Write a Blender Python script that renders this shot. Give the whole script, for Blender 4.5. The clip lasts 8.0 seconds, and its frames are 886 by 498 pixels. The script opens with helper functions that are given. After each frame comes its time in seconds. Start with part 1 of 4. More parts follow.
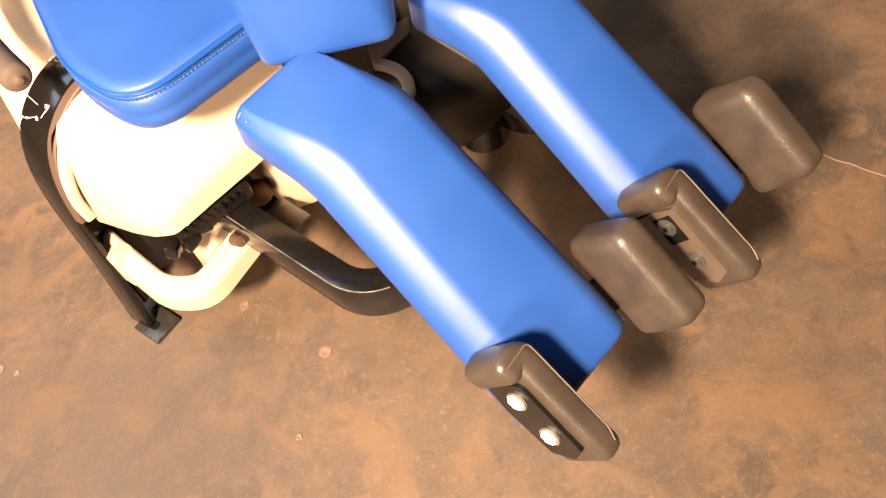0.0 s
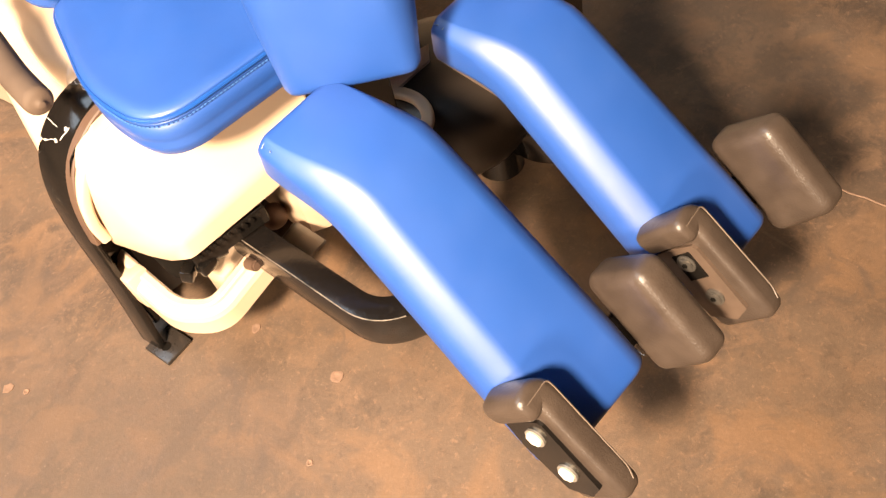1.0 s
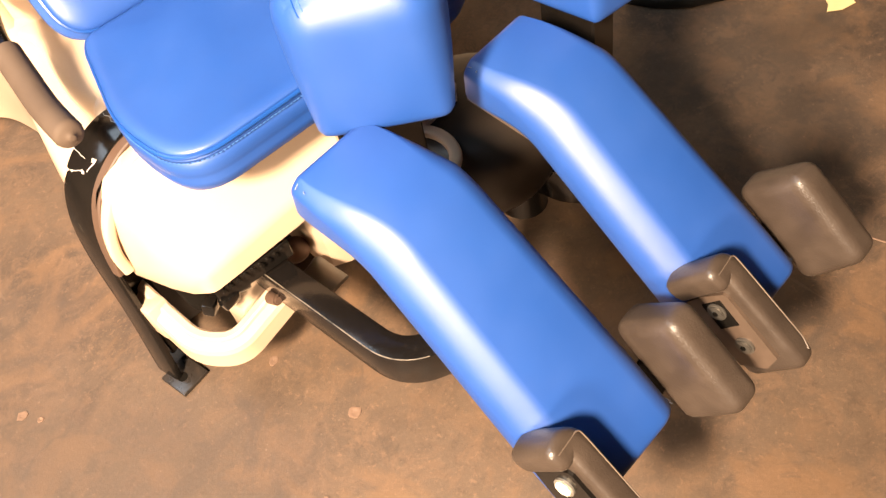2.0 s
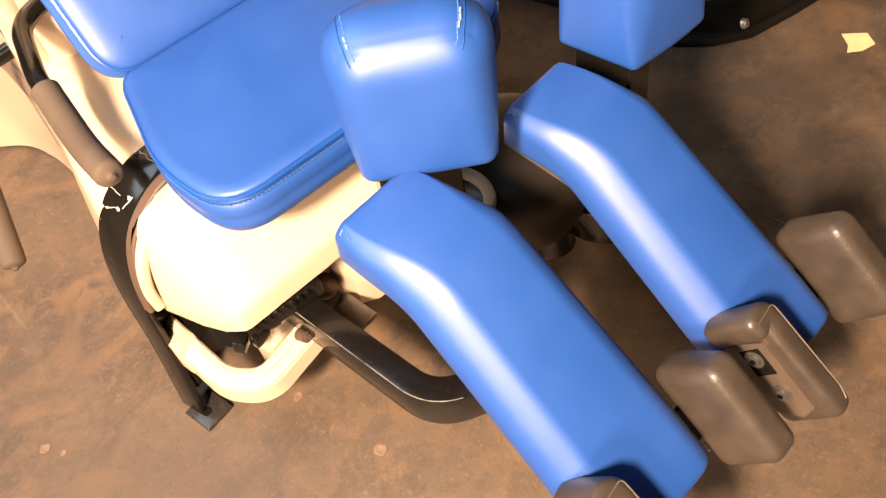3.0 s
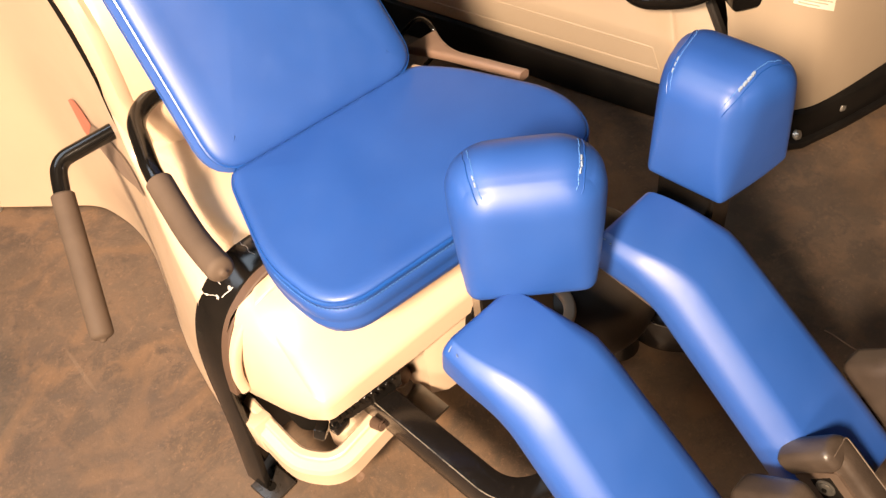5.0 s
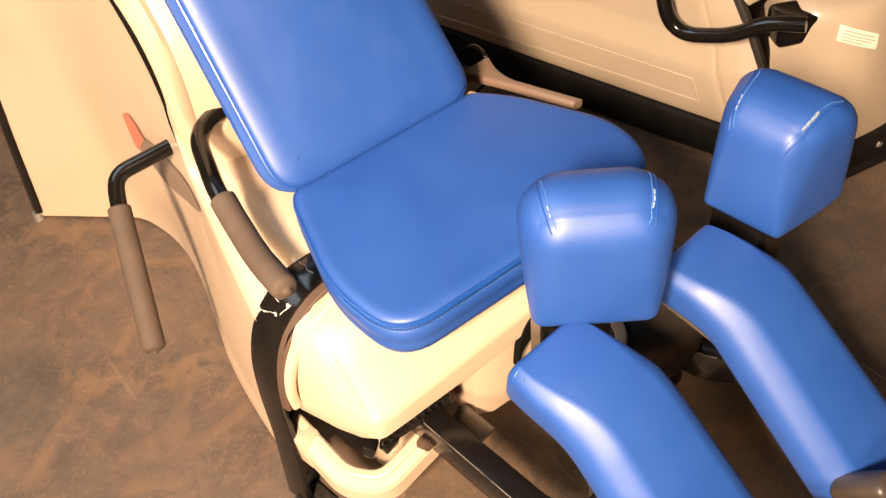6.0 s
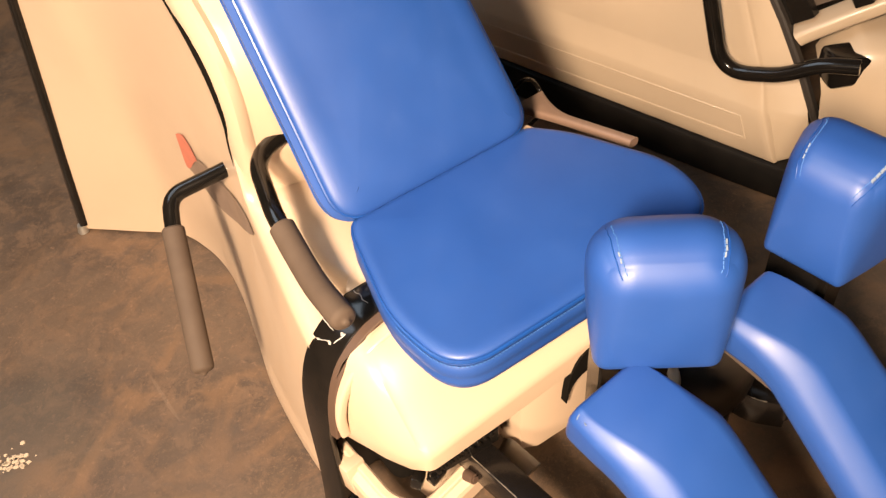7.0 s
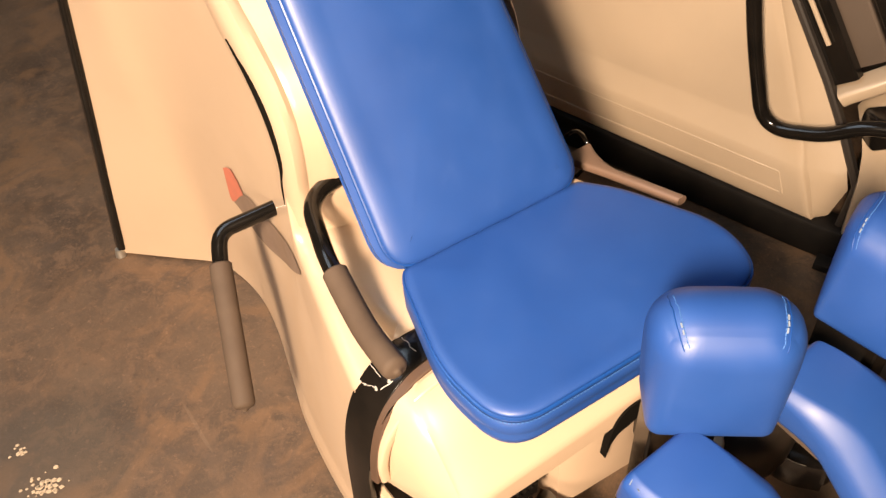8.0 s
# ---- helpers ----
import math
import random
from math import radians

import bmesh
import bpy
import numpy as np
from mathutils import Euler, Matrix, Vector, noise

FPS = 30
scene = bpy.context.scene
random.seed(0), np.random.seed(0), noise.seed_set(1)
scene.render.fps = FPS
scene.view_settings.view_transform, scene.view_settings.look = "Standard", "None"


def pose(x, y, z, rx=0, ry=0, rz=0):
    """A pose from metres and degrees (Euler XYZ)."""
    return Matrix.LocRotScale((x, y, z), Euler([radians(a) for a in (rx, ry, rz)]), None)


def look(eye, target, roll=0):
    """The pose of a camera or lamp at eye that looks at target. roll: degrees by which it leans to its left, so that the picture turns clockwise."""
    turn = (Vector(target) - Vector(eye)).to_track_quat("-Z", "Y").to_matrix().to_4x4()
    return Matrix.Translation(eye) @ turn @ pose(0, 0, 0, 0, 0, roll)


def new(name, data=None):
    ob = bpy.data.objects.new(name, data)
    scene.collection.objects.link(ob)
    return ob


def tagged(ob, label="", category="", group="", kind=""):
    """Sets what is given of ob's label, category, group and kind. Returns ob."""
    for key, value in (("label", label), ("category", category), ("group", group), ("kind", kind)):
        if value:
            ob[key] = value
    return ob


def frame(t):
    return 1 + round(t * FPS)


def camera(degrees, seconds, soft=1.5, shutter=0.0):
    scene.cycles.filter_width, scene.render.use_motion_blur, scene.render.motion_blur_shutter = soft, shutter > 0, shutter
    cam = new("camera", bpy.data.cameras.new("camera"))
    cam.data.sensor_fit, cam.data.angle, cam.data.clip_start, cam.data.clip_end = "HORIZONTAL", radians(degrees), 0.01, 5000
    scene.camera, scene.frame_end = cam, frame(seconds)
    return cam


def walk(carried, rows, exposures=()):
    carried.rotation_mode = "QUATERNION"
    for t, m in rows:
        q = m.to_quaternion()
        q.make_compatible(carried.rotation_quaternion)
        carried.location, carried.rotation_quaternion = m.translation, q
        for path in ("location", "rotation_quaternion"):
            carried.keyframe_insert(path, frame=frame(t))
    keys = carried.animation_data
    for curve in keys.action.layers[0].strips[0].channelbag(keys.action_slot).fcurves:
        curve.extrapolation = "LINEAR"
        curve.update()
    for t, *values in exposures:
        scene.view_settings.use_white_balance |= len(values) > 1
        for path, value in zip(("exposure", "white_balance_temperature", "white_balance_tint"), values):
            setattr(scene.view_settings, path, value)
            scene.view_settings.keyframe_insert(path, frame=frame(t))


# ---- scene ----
from mathutils.bvhtree import BVHTree

cam = camera(53.24, 8.0, soft=1.4)
ROWS = [
    (0.0, -0.3767, -1.2016, 1.2650, 34.39, 9.70, -44.82),
    (0.5, -0.3807, -1.1786, 1.2701, 34.51, 9.42, -44.68),
    (1.0, -0.3780, -1.1727, 1.2811, 35.35, 9.10, -43.97),
    (1.5, -0.3792, -1.1520, 1.2866, 36.20, 8.67, -43.25),
    (3.0, -0.4063, -1.0860, 1.3261, 38.25, 7.87, -42.51),
    (3.5, -0.4166, -1.0506, 1.3392, 39.14, 7.09, -41.84),
    (4.0, -0.4270, -1.0392, 1.3727, 40.07, 6.29, -41.22),
    (4.5, -0.4448, -1.0173, 1.4186, 40.78, 6.03, -40.43),
    (6.0, -0.5356, -0.9538, 1.4825, 42.59, 4.68, -38.27),
    (6.5, -0.5624, -0.9254, 1.4996, 43.22, 4.25, -37.18),
    (7.0, -0.5737, -0.9017, 1.5109, 43.68, 3.95, -36.13),
    (7.5, -0.5962, -0.8760, 1.5326, 44.34, 2.92, -35.02),
    (8.0, -0.6134, -0.8450, 1.5579, 45.12, 2.48, -33.98),
]
walk(cam, [(t, pose(x, y, z, rx, ry, rz)) for t, x, y, z, rx, ry, rz in ROWS], exposures=[(0.0, 0.42), (1.5, 0.40), (3.5, 0.10), (6.5, -0.29), (8.0, -0.47)])

# ---- light: a warm work lamp with a high and a low head on one stand, weak cool warehouse light from above ----
LAMP = (-1.85, -1.55, 2.48)
world = bpy.data.worlds.new("world")
scene.world = world
world.use_nodes = True
world.node_tree.nodes["Background"].inputs[0].default_value = (1.0, 0.86, 0.72, 1)
world.node_tree.nodes["Background"].inputs[1].default_value = 0.12


def area_lamp(name, eye, target, size, watts, colour):
    data = bpy.data.lights.new(name, "AREA")
    data.shape, data.size, data.energy, data.color = "DISK", size, watts, colour
    ob = new(name, data)
    ob.matrix_world = look(eye, target)
    return ob


work = area_lamp("work_lamp", LAMP, (-0.05, 0.12, 0.35), 0.30, 204, (1.0, 0.755, 0.535))
work.data.shape, work.data.size_y = "ELLIPSE", 0.50
work.data.spread = radians(124)
low_head = area_lamp("work_lamp_low_head", (-1.98, -1.96, 1.42), (0.0, -0.2, 0.45), 0.40, 34, (1.0, 0.75, 0.53))
low_head.data.spread = radians(124)
area_lamp("hall_light", (-1.6, 1.2, 4.2), (-0.2, 0.2, 0), 3.2, 150, (0.74, 0.87, 1.0))


# ---- materials ----
def material(name, colour, rough=0.5, metal=0.0, second=None, scale=6.0, mix=0.5, bump=0.0, bump_scale=200.0, coat=0.0, detail=6.0, spread=(0.35, 0.65), rough_var=0.08, spec=0.5):
    m = bpy.data.materials.new(name)
    m.use_nodes = True
    n, l = m.node_tree.nodes, m.node_tree.links
    p = n["Principled BSDF"]
    p.inputs["Metallic"].default_value = metal
    p.inputs["Coat Weight"].default_value = coat
    p.inputs["Coat Roughness"].default_value = 0.12
    p.inputs["Specular IOR Level"].default_value = spec
    co = n.new("ShaderNodeTexCoord")
    big = n.new("ShaderNodeTexNoise")
    big.inputs["Scale"].default_value, big.inputs["Detail"].default_value = scale, detail
    l.new(co.outputs["Object"], big.inputs["Vector"])
    ramp = n.new("ShaderNodeMapRange")
    ramp.inputs[1].default_value, ramp.inputs[2].default_value = spread
    ramp.inputs[4].default_value = mix
    l.new(big.outputs[0], ramp.inputs[0])
    blend = n.new("ShaderNodeMix")
    blend.data_type = "RGBA"
    blend.inputs[6].default_value = (*colour, 1)
    blend.inputs[7].default_value = (*(second or tuple(c * 0.75 for c in colour)), 1)
    l.new(ramp.outputs[0], blend.inputs[0])
    l.new(blend.outputs[2], p.inputs["Base Color"])
    rr = n.new("ShaderNodeMapRange")
    rr.inputs[3].default_value, rr.inputs[4].default_value = rough - rough_var, rough + rough_var
    l.new(big.outputs[0], rr.inputs[0])
    l.new(rr.outputs[0], p.inputs["Roughness"])
    if bump:
        fine = n.new("ShaderNodeTexNoise")
        fine.inputs["Scale"].default_value, fine.inputs["Detail"].default_value = bump_scale, 4
        l.new(co.outputs["Object"], fine.inputs["Vector"])
        bp = n.new("ShaderNodeBump")
        bp.inputs["Strength"].default_value, bp.inputs["Distance"].default_value = bump, 0.002
        l.new(fine.outputs[0], bp.inputs["Height"])
        l.new(bp.outputs[0], p.inputs["Normal"])
    return m


def vinyl():
    """Blue upholstery vinyl: soft sheen, faint creases, a fine leather grain and a little lint."""
    m = bpy.data.materials.new("blue_vinyl")
    m.use_nodes = True
    n, l = m.node_tree.nodes, m.node_tree.links
    p = n["Principled BSDF"]
    co = n.new("ShaderNodeTexCoord")

    def tex(kind, scale, detail=4.0):
        t = n.new(kind)
        t.inputs["Scale"].default_value = scale
        if "Detail" in t.inputs:
            t.inputs["Detail"].default_value = detail
        l.new(co.outputs["Object"], t.inputs["Vector"])
        return t

    def span(src, lo, hi, a, b):
        r = n.new("ShaderNodeMapRange")
        for k, val in ((1, lo), (2, hi), (3, a), (4, b)):
            r.inputs[k].default_value = val
        l.new(src, r.inputs[0])
        return r.outputs[0]

    def mix(fac, a, b):
        x = n.new("ShaderNodeMix")
        x.data_type = "RGBA"
        l.new(fac, x.inputs[0])
        for k, val in ((6, a), (7, b)):
            if isinstance(val, tuple):
                x.inputs[k].default_value = (*val, 1)
            else:
                l.new(val, x.inputs[k])
        return x.outputs[2]

    cloud = tex("ShaderNodeTexNoise", 7.0, 5)
    col = mix(span(cloud.outputs[0], 0.35, 0.65, 0, 1), (0.012, 0.058, 0.256), (0.017, 0.069, 0.286))
    wear = tex("ShaderNodeTexNoise", 23.0, 8)
    col = mix(span(wear.outputs[0], 0.62, 0.78, 0, 0.07), col, (0.05, 0.13, 0.40))
    lint = tex("ShaderNodeTexVoronoi", 24.0)
    col = mix(span(lint.outputs["Distance"], 0.030, 0.018, 0, 0.85), col, (0.45, 0.52, 0.66))
    l.new(col, p.inputs["Base Color"])
    l.new(span(wear.outputs[0], 0.3, 0.7, 0.45, 0.52), p.inputs["Roughness"])
    p.inputs["Specular IOR Level"].default_value = 0.68
    p.inputs["Coat Weight"].default_value = 0.05
    p.inputs["Coat Roughness"].default_value = 0.32
    grain = tex("ShaderNodeTexVoronoi", 700.0)
    soft = tex("ShaderNodeTexNoise", 10.0, 2)
    b1, b2 = n.new("ShaderNodeBump"), n.new("ShaderNodeBump")
    b1.inputs["Strength"].default_value, b1.inputs["Distance"].default_value = 0.06, 0.001
    b2.inputs["Strength"].default_value, b2.inputs["Distance"].default_value = 0.08, 0.006
    l.new(grain.outputs["Distance"], b1.inputs["Height"])
    l.new(soft.outputs[0], b2.inputs["Height"])
    l.new(b1.outputs[0], b2.inputs["Normal"])
    l.new(b2.outputs[0], p.inputs["Normal"])
    return m


VINYL = vinyl()
PIPING = material("blue_piping", (0.009, 0.058, 0.26), 0.34, scale=20)
THREAD = material("pale_thread", (0.055, 0.16, 0.44), 0.6, scale=30)
CREAM = material("cream_gelcoat", (0.495, 0.368, 0.260), 0.34, second=(0.450, 0.332, 0.232), scale=5, detail=9, spread=(0.48, 0.72), bump=0.03, bump_scale=60, coat=0.12, rough_var=0.12)
AGED = material("aged_cream_gelcoat", (0.41, 0.320, 0.230), 0.38, second=(0.365, 0.285, 0.205), scale=4, detail=9, spread=(0.45, 0.70), bump=0.03, bump_scale=60, coat=0.08, rough_var=0.1)
BLACK = material("black_gloss_paint", (0.005, 0.0045, 0.004), 0.14, second=(0.013, 0.010, 0.008), rough_var=0.07, scale=14, bump=0.05, bump_scale=120, spec=0.4)
RUBBER = material("brown_rubber", (0.040, 0.029, 0.022), 0.36, second=(0.068, 0.050, 0.038), scale=30, bump=0.25, bump_scale=350)
FOAM = material("brown_foam_grip", (0.074, 0.052, 0.038), 0.72, second=(0.102, 0.073, 0.053), scale=18, bump=0.15, bump_scale=500, spec=0.2)
STEEL = material("zinc_bolt", (0.50, 0.47, 0.42), 0.40, 0.8, scale=40)
WORN = material("worn_black_paint", (0.006, 0.005, 0.0045), 0.17, second=(0.030, 0.022, 0.017), scale=120, detail=9, spread=(0.60, 0.76), mix=0.28, rough_var=0.12, bump=0.1, bump_scale=150)
LINING = material("brown_lining", (0.078, 0.046, 0.030), 0.55, second=(0.060, 0.036, 0.025), scale=20)
DULL = material("dull_zinc", (0.16, 0.145, 0.125), 0.42, 0.7, scale=40)
THREAD_WHITE = material("white_thread", (0.22, 0.27, 0.36), 0.6, scale=40)
LABEL = material("paper_label", (0.82, 0.76, 0.62), 0.6, scale=30)
INK = material("faded_ink", (0.50, 0.40, 0.30), 0.7, scale=60)
WHITE = material("bare_scratch", (0.50, 0.47, 0.43), 0.5, scale=40)
DARK = material("dark_plastic", (0.03, 0.024, 0.02), 0.5, scale=10)
PAPER = material("yellow_paper", (0.78, 0.62, 0.30), 0.8, scale=30)
RED = material("faded_red_paint", (0.52, 0.15, 0.095), 0.5, second=(0.42, 0.16, 0.11), scale=30)
TAUPE = material("taupe_paint", (0.22, 0.155, 0.115), 0.45, second=(0.16, 0.11, 0.085), scale=16)
DARKBROWN = material("dark_brown_plastic", (0.098, 0.074, 0.058), 0.45, second=(0.074, 0.056, 0.044), scale=8, bump=0.1, bump_scale=200, spec=0.3)
# brown plastic darkened to hold the shade the pads throw on the pivot cover
PIVOT = material("pivot_cover_plastic", (0.028, 0.021, 0.016), 0.40, second=(0.018, 0.014, 0.011), scale=12, bump=0.1, bump_scale=200, spec=0.4)
TAN = material("tan_plastic", (0.20, 0.128, 0.092), 0.5, second=(0.165, 0.105, 0.076), scale=14, bump=0.08, bump_scale=200)
STEELPLATE = material("stained_steel", (0.115, 0.080, 0.058), 0.45, 0.3, second=(0.075, 0.052, 0.038), scale=40)
JOINT = material("joint_filler", (0.22, 0.138, 0.092), 0.8, second=(0.15, 0.095, 0.064), scale=40, bump=0.3, bump_scale=200)
FOOT = material("rubbed_black_paint", (0.022, 0.018, 0.015), 0.30, second=(0.050, 0.036, 0.027), scale=70, detail=8, spread=(0.48, 0.66), rough_var=0.1)
FLAKE = material("paint_flake", (0.46, 0.37, 0.27), 0.8, scale=60)
# sheenless near-black that paints the shade inside gaps, slots and holes
GAP_SHADE = material("gap_shade_black", (0.006, 0.005, 0.004), 0.9, scale=10, spec=0.05)
PLUG = material("filler", (0.170, 0.104, 0.068), 0.8, second=(0.120, 0.077, 0.052), scale=40, bump=0.3, bump_scale=200)
SEAM = material("rubber_seam", (0.11, 0.082, 0.062), 0.5, scale=30)
# matte black, sheen cut so the rail stays as dark as its shade
RAIL = material("shaded_rail_black", (0.006, 0.005, 0.0045), 0.55, second=(0.012, 0.010, 0.008), scale=25, bump=0.1, bump_scale=150, spec=0.2)
SCUFF = material("worn_edge", (0.22, 0.18, 0.14), 0.5, second=(0.02, 0.018, 0.015), scale=60, mix=1.0)
WALL = material("warehouse_wall", (0.13, 0.12, 0.11), 0.9, scale=1.5)


def concrete():
    """Old sealed concrete: rusty brown ground, dark oily blotches, pale specks and fine scratches; placed patches add
    shade to the colour.
    """
    m = bpy.data.materials.new("brown_concrete")
    m.use_nodes = True
    n, l = m.node_tree.nodes, m.node_tree.links
    p = n["Principled BSDF"]
    co = n.new("ShaderNodeTexCoord")

    def noise_at(scale, detail, rough=0.6, distort=0.0):
        t = n.new("ShaderNodeTexNoise")
        t.inputs["Scale"].default_value, t.inputs["Detail"].default_value = scale, detail
        t.inputs["Roughness"].default_value, t.inputs["Distortion"].default_value = rough, distort
        l.new(co.outputs["Object"], t.inputs["Vector"])
        return t.outputs[0]

    def ramp(src, lo, hi, a=0.0, b=1.0):
        r = n.new("ShaderNodeMapRange")
        r.interpolation_type = "SMOOTHSTEP"
        for k, val in ((1, lo), (2, hi), (3, a), (4, b)):
            r.inputs[k].default_value = val
        l.new(src, r.inputs[0])
        return r.outputs[0]

    def blend(fac, a, b):
        x = n.new("ShaderNodeMix")
        x.data_type = "RGBA"
        l.new(fac, x.inputs[0])
        for k, val in ((6, a), (7, b)):
            if isinstance(val, tuple):
                x.inputs[k].default_value = (*val, 1)
            else:
                l.new(val, x.inputs[k])
        return x.outputs[2]

    base = blend(ramp(noise_at(3.1, 8, 0.65, 0.4), 0.38, 0.64), (0.106, 0.072, 0.048), (0.069, 0.048, 0.034))
    base = blend(ramp(noise_at(17, 8, 0.75, 0.6), 0.46, 0.60), base, (0.124, 0.079, 0.050))
    base = blend(ramp(noise_at(2.0, 6, 0.6, 0.8), 0.54, 0.70, 0, 0.75), base, (0.041, 0.029, 0.022))
    base = blend(ramp(noise_at(41, 8, 0.8, 0.3), 0.52, 0.68, 0, 0.50), base, (0.048, 0.032, 0.024))
    base = blend(ramp(noise_at(150, 6, 0.8), 0.52, 0.66, 0, 0.5), base, (0.157, 0.103, 0.065))
    base = blend(ramp(noise_at(5.5, 10, 0.8, 0.5), 0.57, 0.64, 0, 0.55), base, (0.063, 0.044, 0.031))
    base = blend(ramp(noise_at(9, 9, 0.8, 1.5), 0.62, 0.74, 0, 0.45), base, (0.226, 0.154, 0.101))
    base = blend(ramp(noise_at(4.3, 5, 0.6, 1.1), 0.50, 0.64, 0, 0.60), base, (0.165, 0.096, 0.052))
    base = blend(ramp(noise_at(7.7, 6, 0.65, 0.9), 0.56, 0.66, 0, 0.55), base, (0.072, 0.053, 0.041))
    base = blend(ramp(noise_at(74, 7, 0.75, 0.4), 0.56, 0.66, 0, 0.5), base, (0.204, 0.123, 0.074))
    warp = n.new("ShaderNodeTexNoise")
    warp.inputs["Scale"].default_value, warp.inputs["Detail"].default_value = 5.5, 7
    l.new(co.outputs["Object"], warp.inputs["Vector"])
    moved = n.new("ShaderNodeVectorMath")
    moved.operation = "MULTIPLY_ADD"
    moved.inputs[1].default_value = (0.34, 0.34, 0)
    l.new(warp.outputs["Color"], moved.inputs[0])
    l.new(co.outputs["Object"], moved.inputs[2])
    # placed dark patches: part stain, part shade and lamp falloff in the colour
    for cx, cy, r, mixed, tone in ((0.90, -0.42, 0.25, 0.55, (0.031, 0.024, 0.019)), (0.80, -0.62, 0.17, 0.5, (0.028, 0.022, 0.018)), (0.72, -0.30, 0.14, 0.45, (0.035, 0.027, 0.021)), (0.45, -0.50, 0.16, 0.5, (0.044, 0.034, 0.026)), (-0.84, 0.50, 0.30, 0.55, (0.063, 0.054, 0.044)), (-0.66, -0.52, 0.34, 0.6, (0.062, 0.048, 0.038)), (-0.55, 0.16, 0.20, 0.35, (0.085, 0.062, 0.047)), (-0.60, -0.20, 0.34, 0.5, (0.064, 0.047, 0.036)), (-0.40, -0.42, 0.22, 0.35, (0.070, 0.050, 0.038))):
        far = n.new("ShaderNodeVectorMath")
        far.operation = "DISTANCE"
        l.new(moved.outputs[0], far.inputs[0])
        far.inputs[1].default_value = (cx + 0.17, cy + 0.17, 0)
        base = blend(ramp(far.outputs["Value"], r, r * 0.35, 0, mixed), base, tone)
    specks = n.new("ShaderNodeTexVoronoi")
    specks.inputs["Scale"].default_value = 46
    l.new(co.outputs["Object"], specks.inputs["Vector"])
    base = blend(ramp(specks.outputs["Distance"], 0.085, 0.05, 0, 0.28), base, (0.226, 0.161, 0.111))
    wave = n.new("ShaderNodeTexNoise")
    wave.inputs["Scale"].default_value, wave.inputs["Detail"].default_value = 30, 3
    stretch = n.new("ShaderNodeMapping")
    stretch.inputs["Scale"].default_value = (1.0, 0.07, 1.0)
    stretch.inputs["Rotation"].default_value = (0, 0, radians(24))
    l.new(co.outputs["Object"], stretch.inputs[0])
    l.new(stretch.outputs[0], wave.inputs["Vector"])
    base = blend(ramp(wave.outputs[0], 0.715, 0.730, 0, 0.12), base, (0.251, 0.186, 0.131))
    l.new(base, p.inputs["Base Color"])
    l.new(ramp(noise_at(6, 6), 0.3, 0.7, 0.42, 0.72), p.inputs["Roughness"])
    p.inputs["Specular IOR Level"].default_value = 0.35
    bp = n.new("ShaderNodeBump")
    bp.inputs["Strength"].default_value, bp.inputs["Distance"].default_value = 0.3, 0.003
    l.new(noise_at(90, 8, 0.8), bp.inputs["Height"])
    l.new(bp.outputs[0], p.inputs["Normal"])
    return m


FLOOR = concrete()


# ---- mesh tools ----
def part(name, bm, mat, parent=None, label="", smooth=True, crease=38):
    me = bpy.data.meshes.new(name)
    bmesh.ops.recalc_face_normals(bm, faces=bm.faces)
    bm.to_mesh(me)
    bm.free()
    me.materials.append(mat)
    for poly in me.polygons:
        poly.use_smooth = smooth
    if smooth:
        me.set_sharp_from_angle(angle=radians(crease))
    ob = new(name, me)
    if parent:
        ob.parent = parent
        ob.matrix_parent_inverse = Matrix()
    if label:
        tagged(ob, label)
    return ob


def loft(rings, closed=True, cap=True, bm=None):
    """Skin between rings of equal count."""
    bm = bm or bmesh.new()
    vs = [[bm.verts.new(p) for p in ring] for ring in rings]
    k = len(vs[0])
    for a, b in zip(vs, vs[1:]):
        for i in range(k if closed else k - 1):
            j = (i + 1) % k
            bm.faces.new((a[i], a[j], b[j], b[i]))
    if cap and closed:
        bm.faces.new(vs[0])
        bm.faces.new(vs[-1])
    return bm


def bez(points, steps=8):
    """A smooth line (Catmull-Rom) through points."""
    pts = [Vector(p) for p in points]
    out = []
    for i in range(len(pts) - 1):
        p0, p1, p2, p3 = pts[max(i - 1, 0)], pts[i], pts[i + 1], pts[min(i + 2, len(pts) - 1)]
        for s in range(steps):
            u = s / steps
            out.append(0.5 * ((2 * p1) + (p2 - p0) * u + (2 * p0 - 5 * p1 + 4 * p2 - p3) * u * u + (3 * p1 - p0 - 3 * p2 + p3) * u ** 3))
    out.append(pts[-1])
    return out


def fillet(points, r, steps=8):
    """A polyline with its inner corners rounded."""
    pts = [Vector(p) for p in points]
    out = [pts[0]]
    for a, b, c in zip(pts, pts[1:], pts[2:]):
        d = min(r, (a - b).length * 0.49, (c - b).length * 0.49)
        p, q = b + (a - b).normalized() * d, b + (c - b).normalized() * d
        for s in range(steps + 1):
            u = s / steps
            out.append((1 - u) ** 2 * p + 2 * u * (1 - u) * b + u * u * q)
    out.append(pts[-1])
    return out


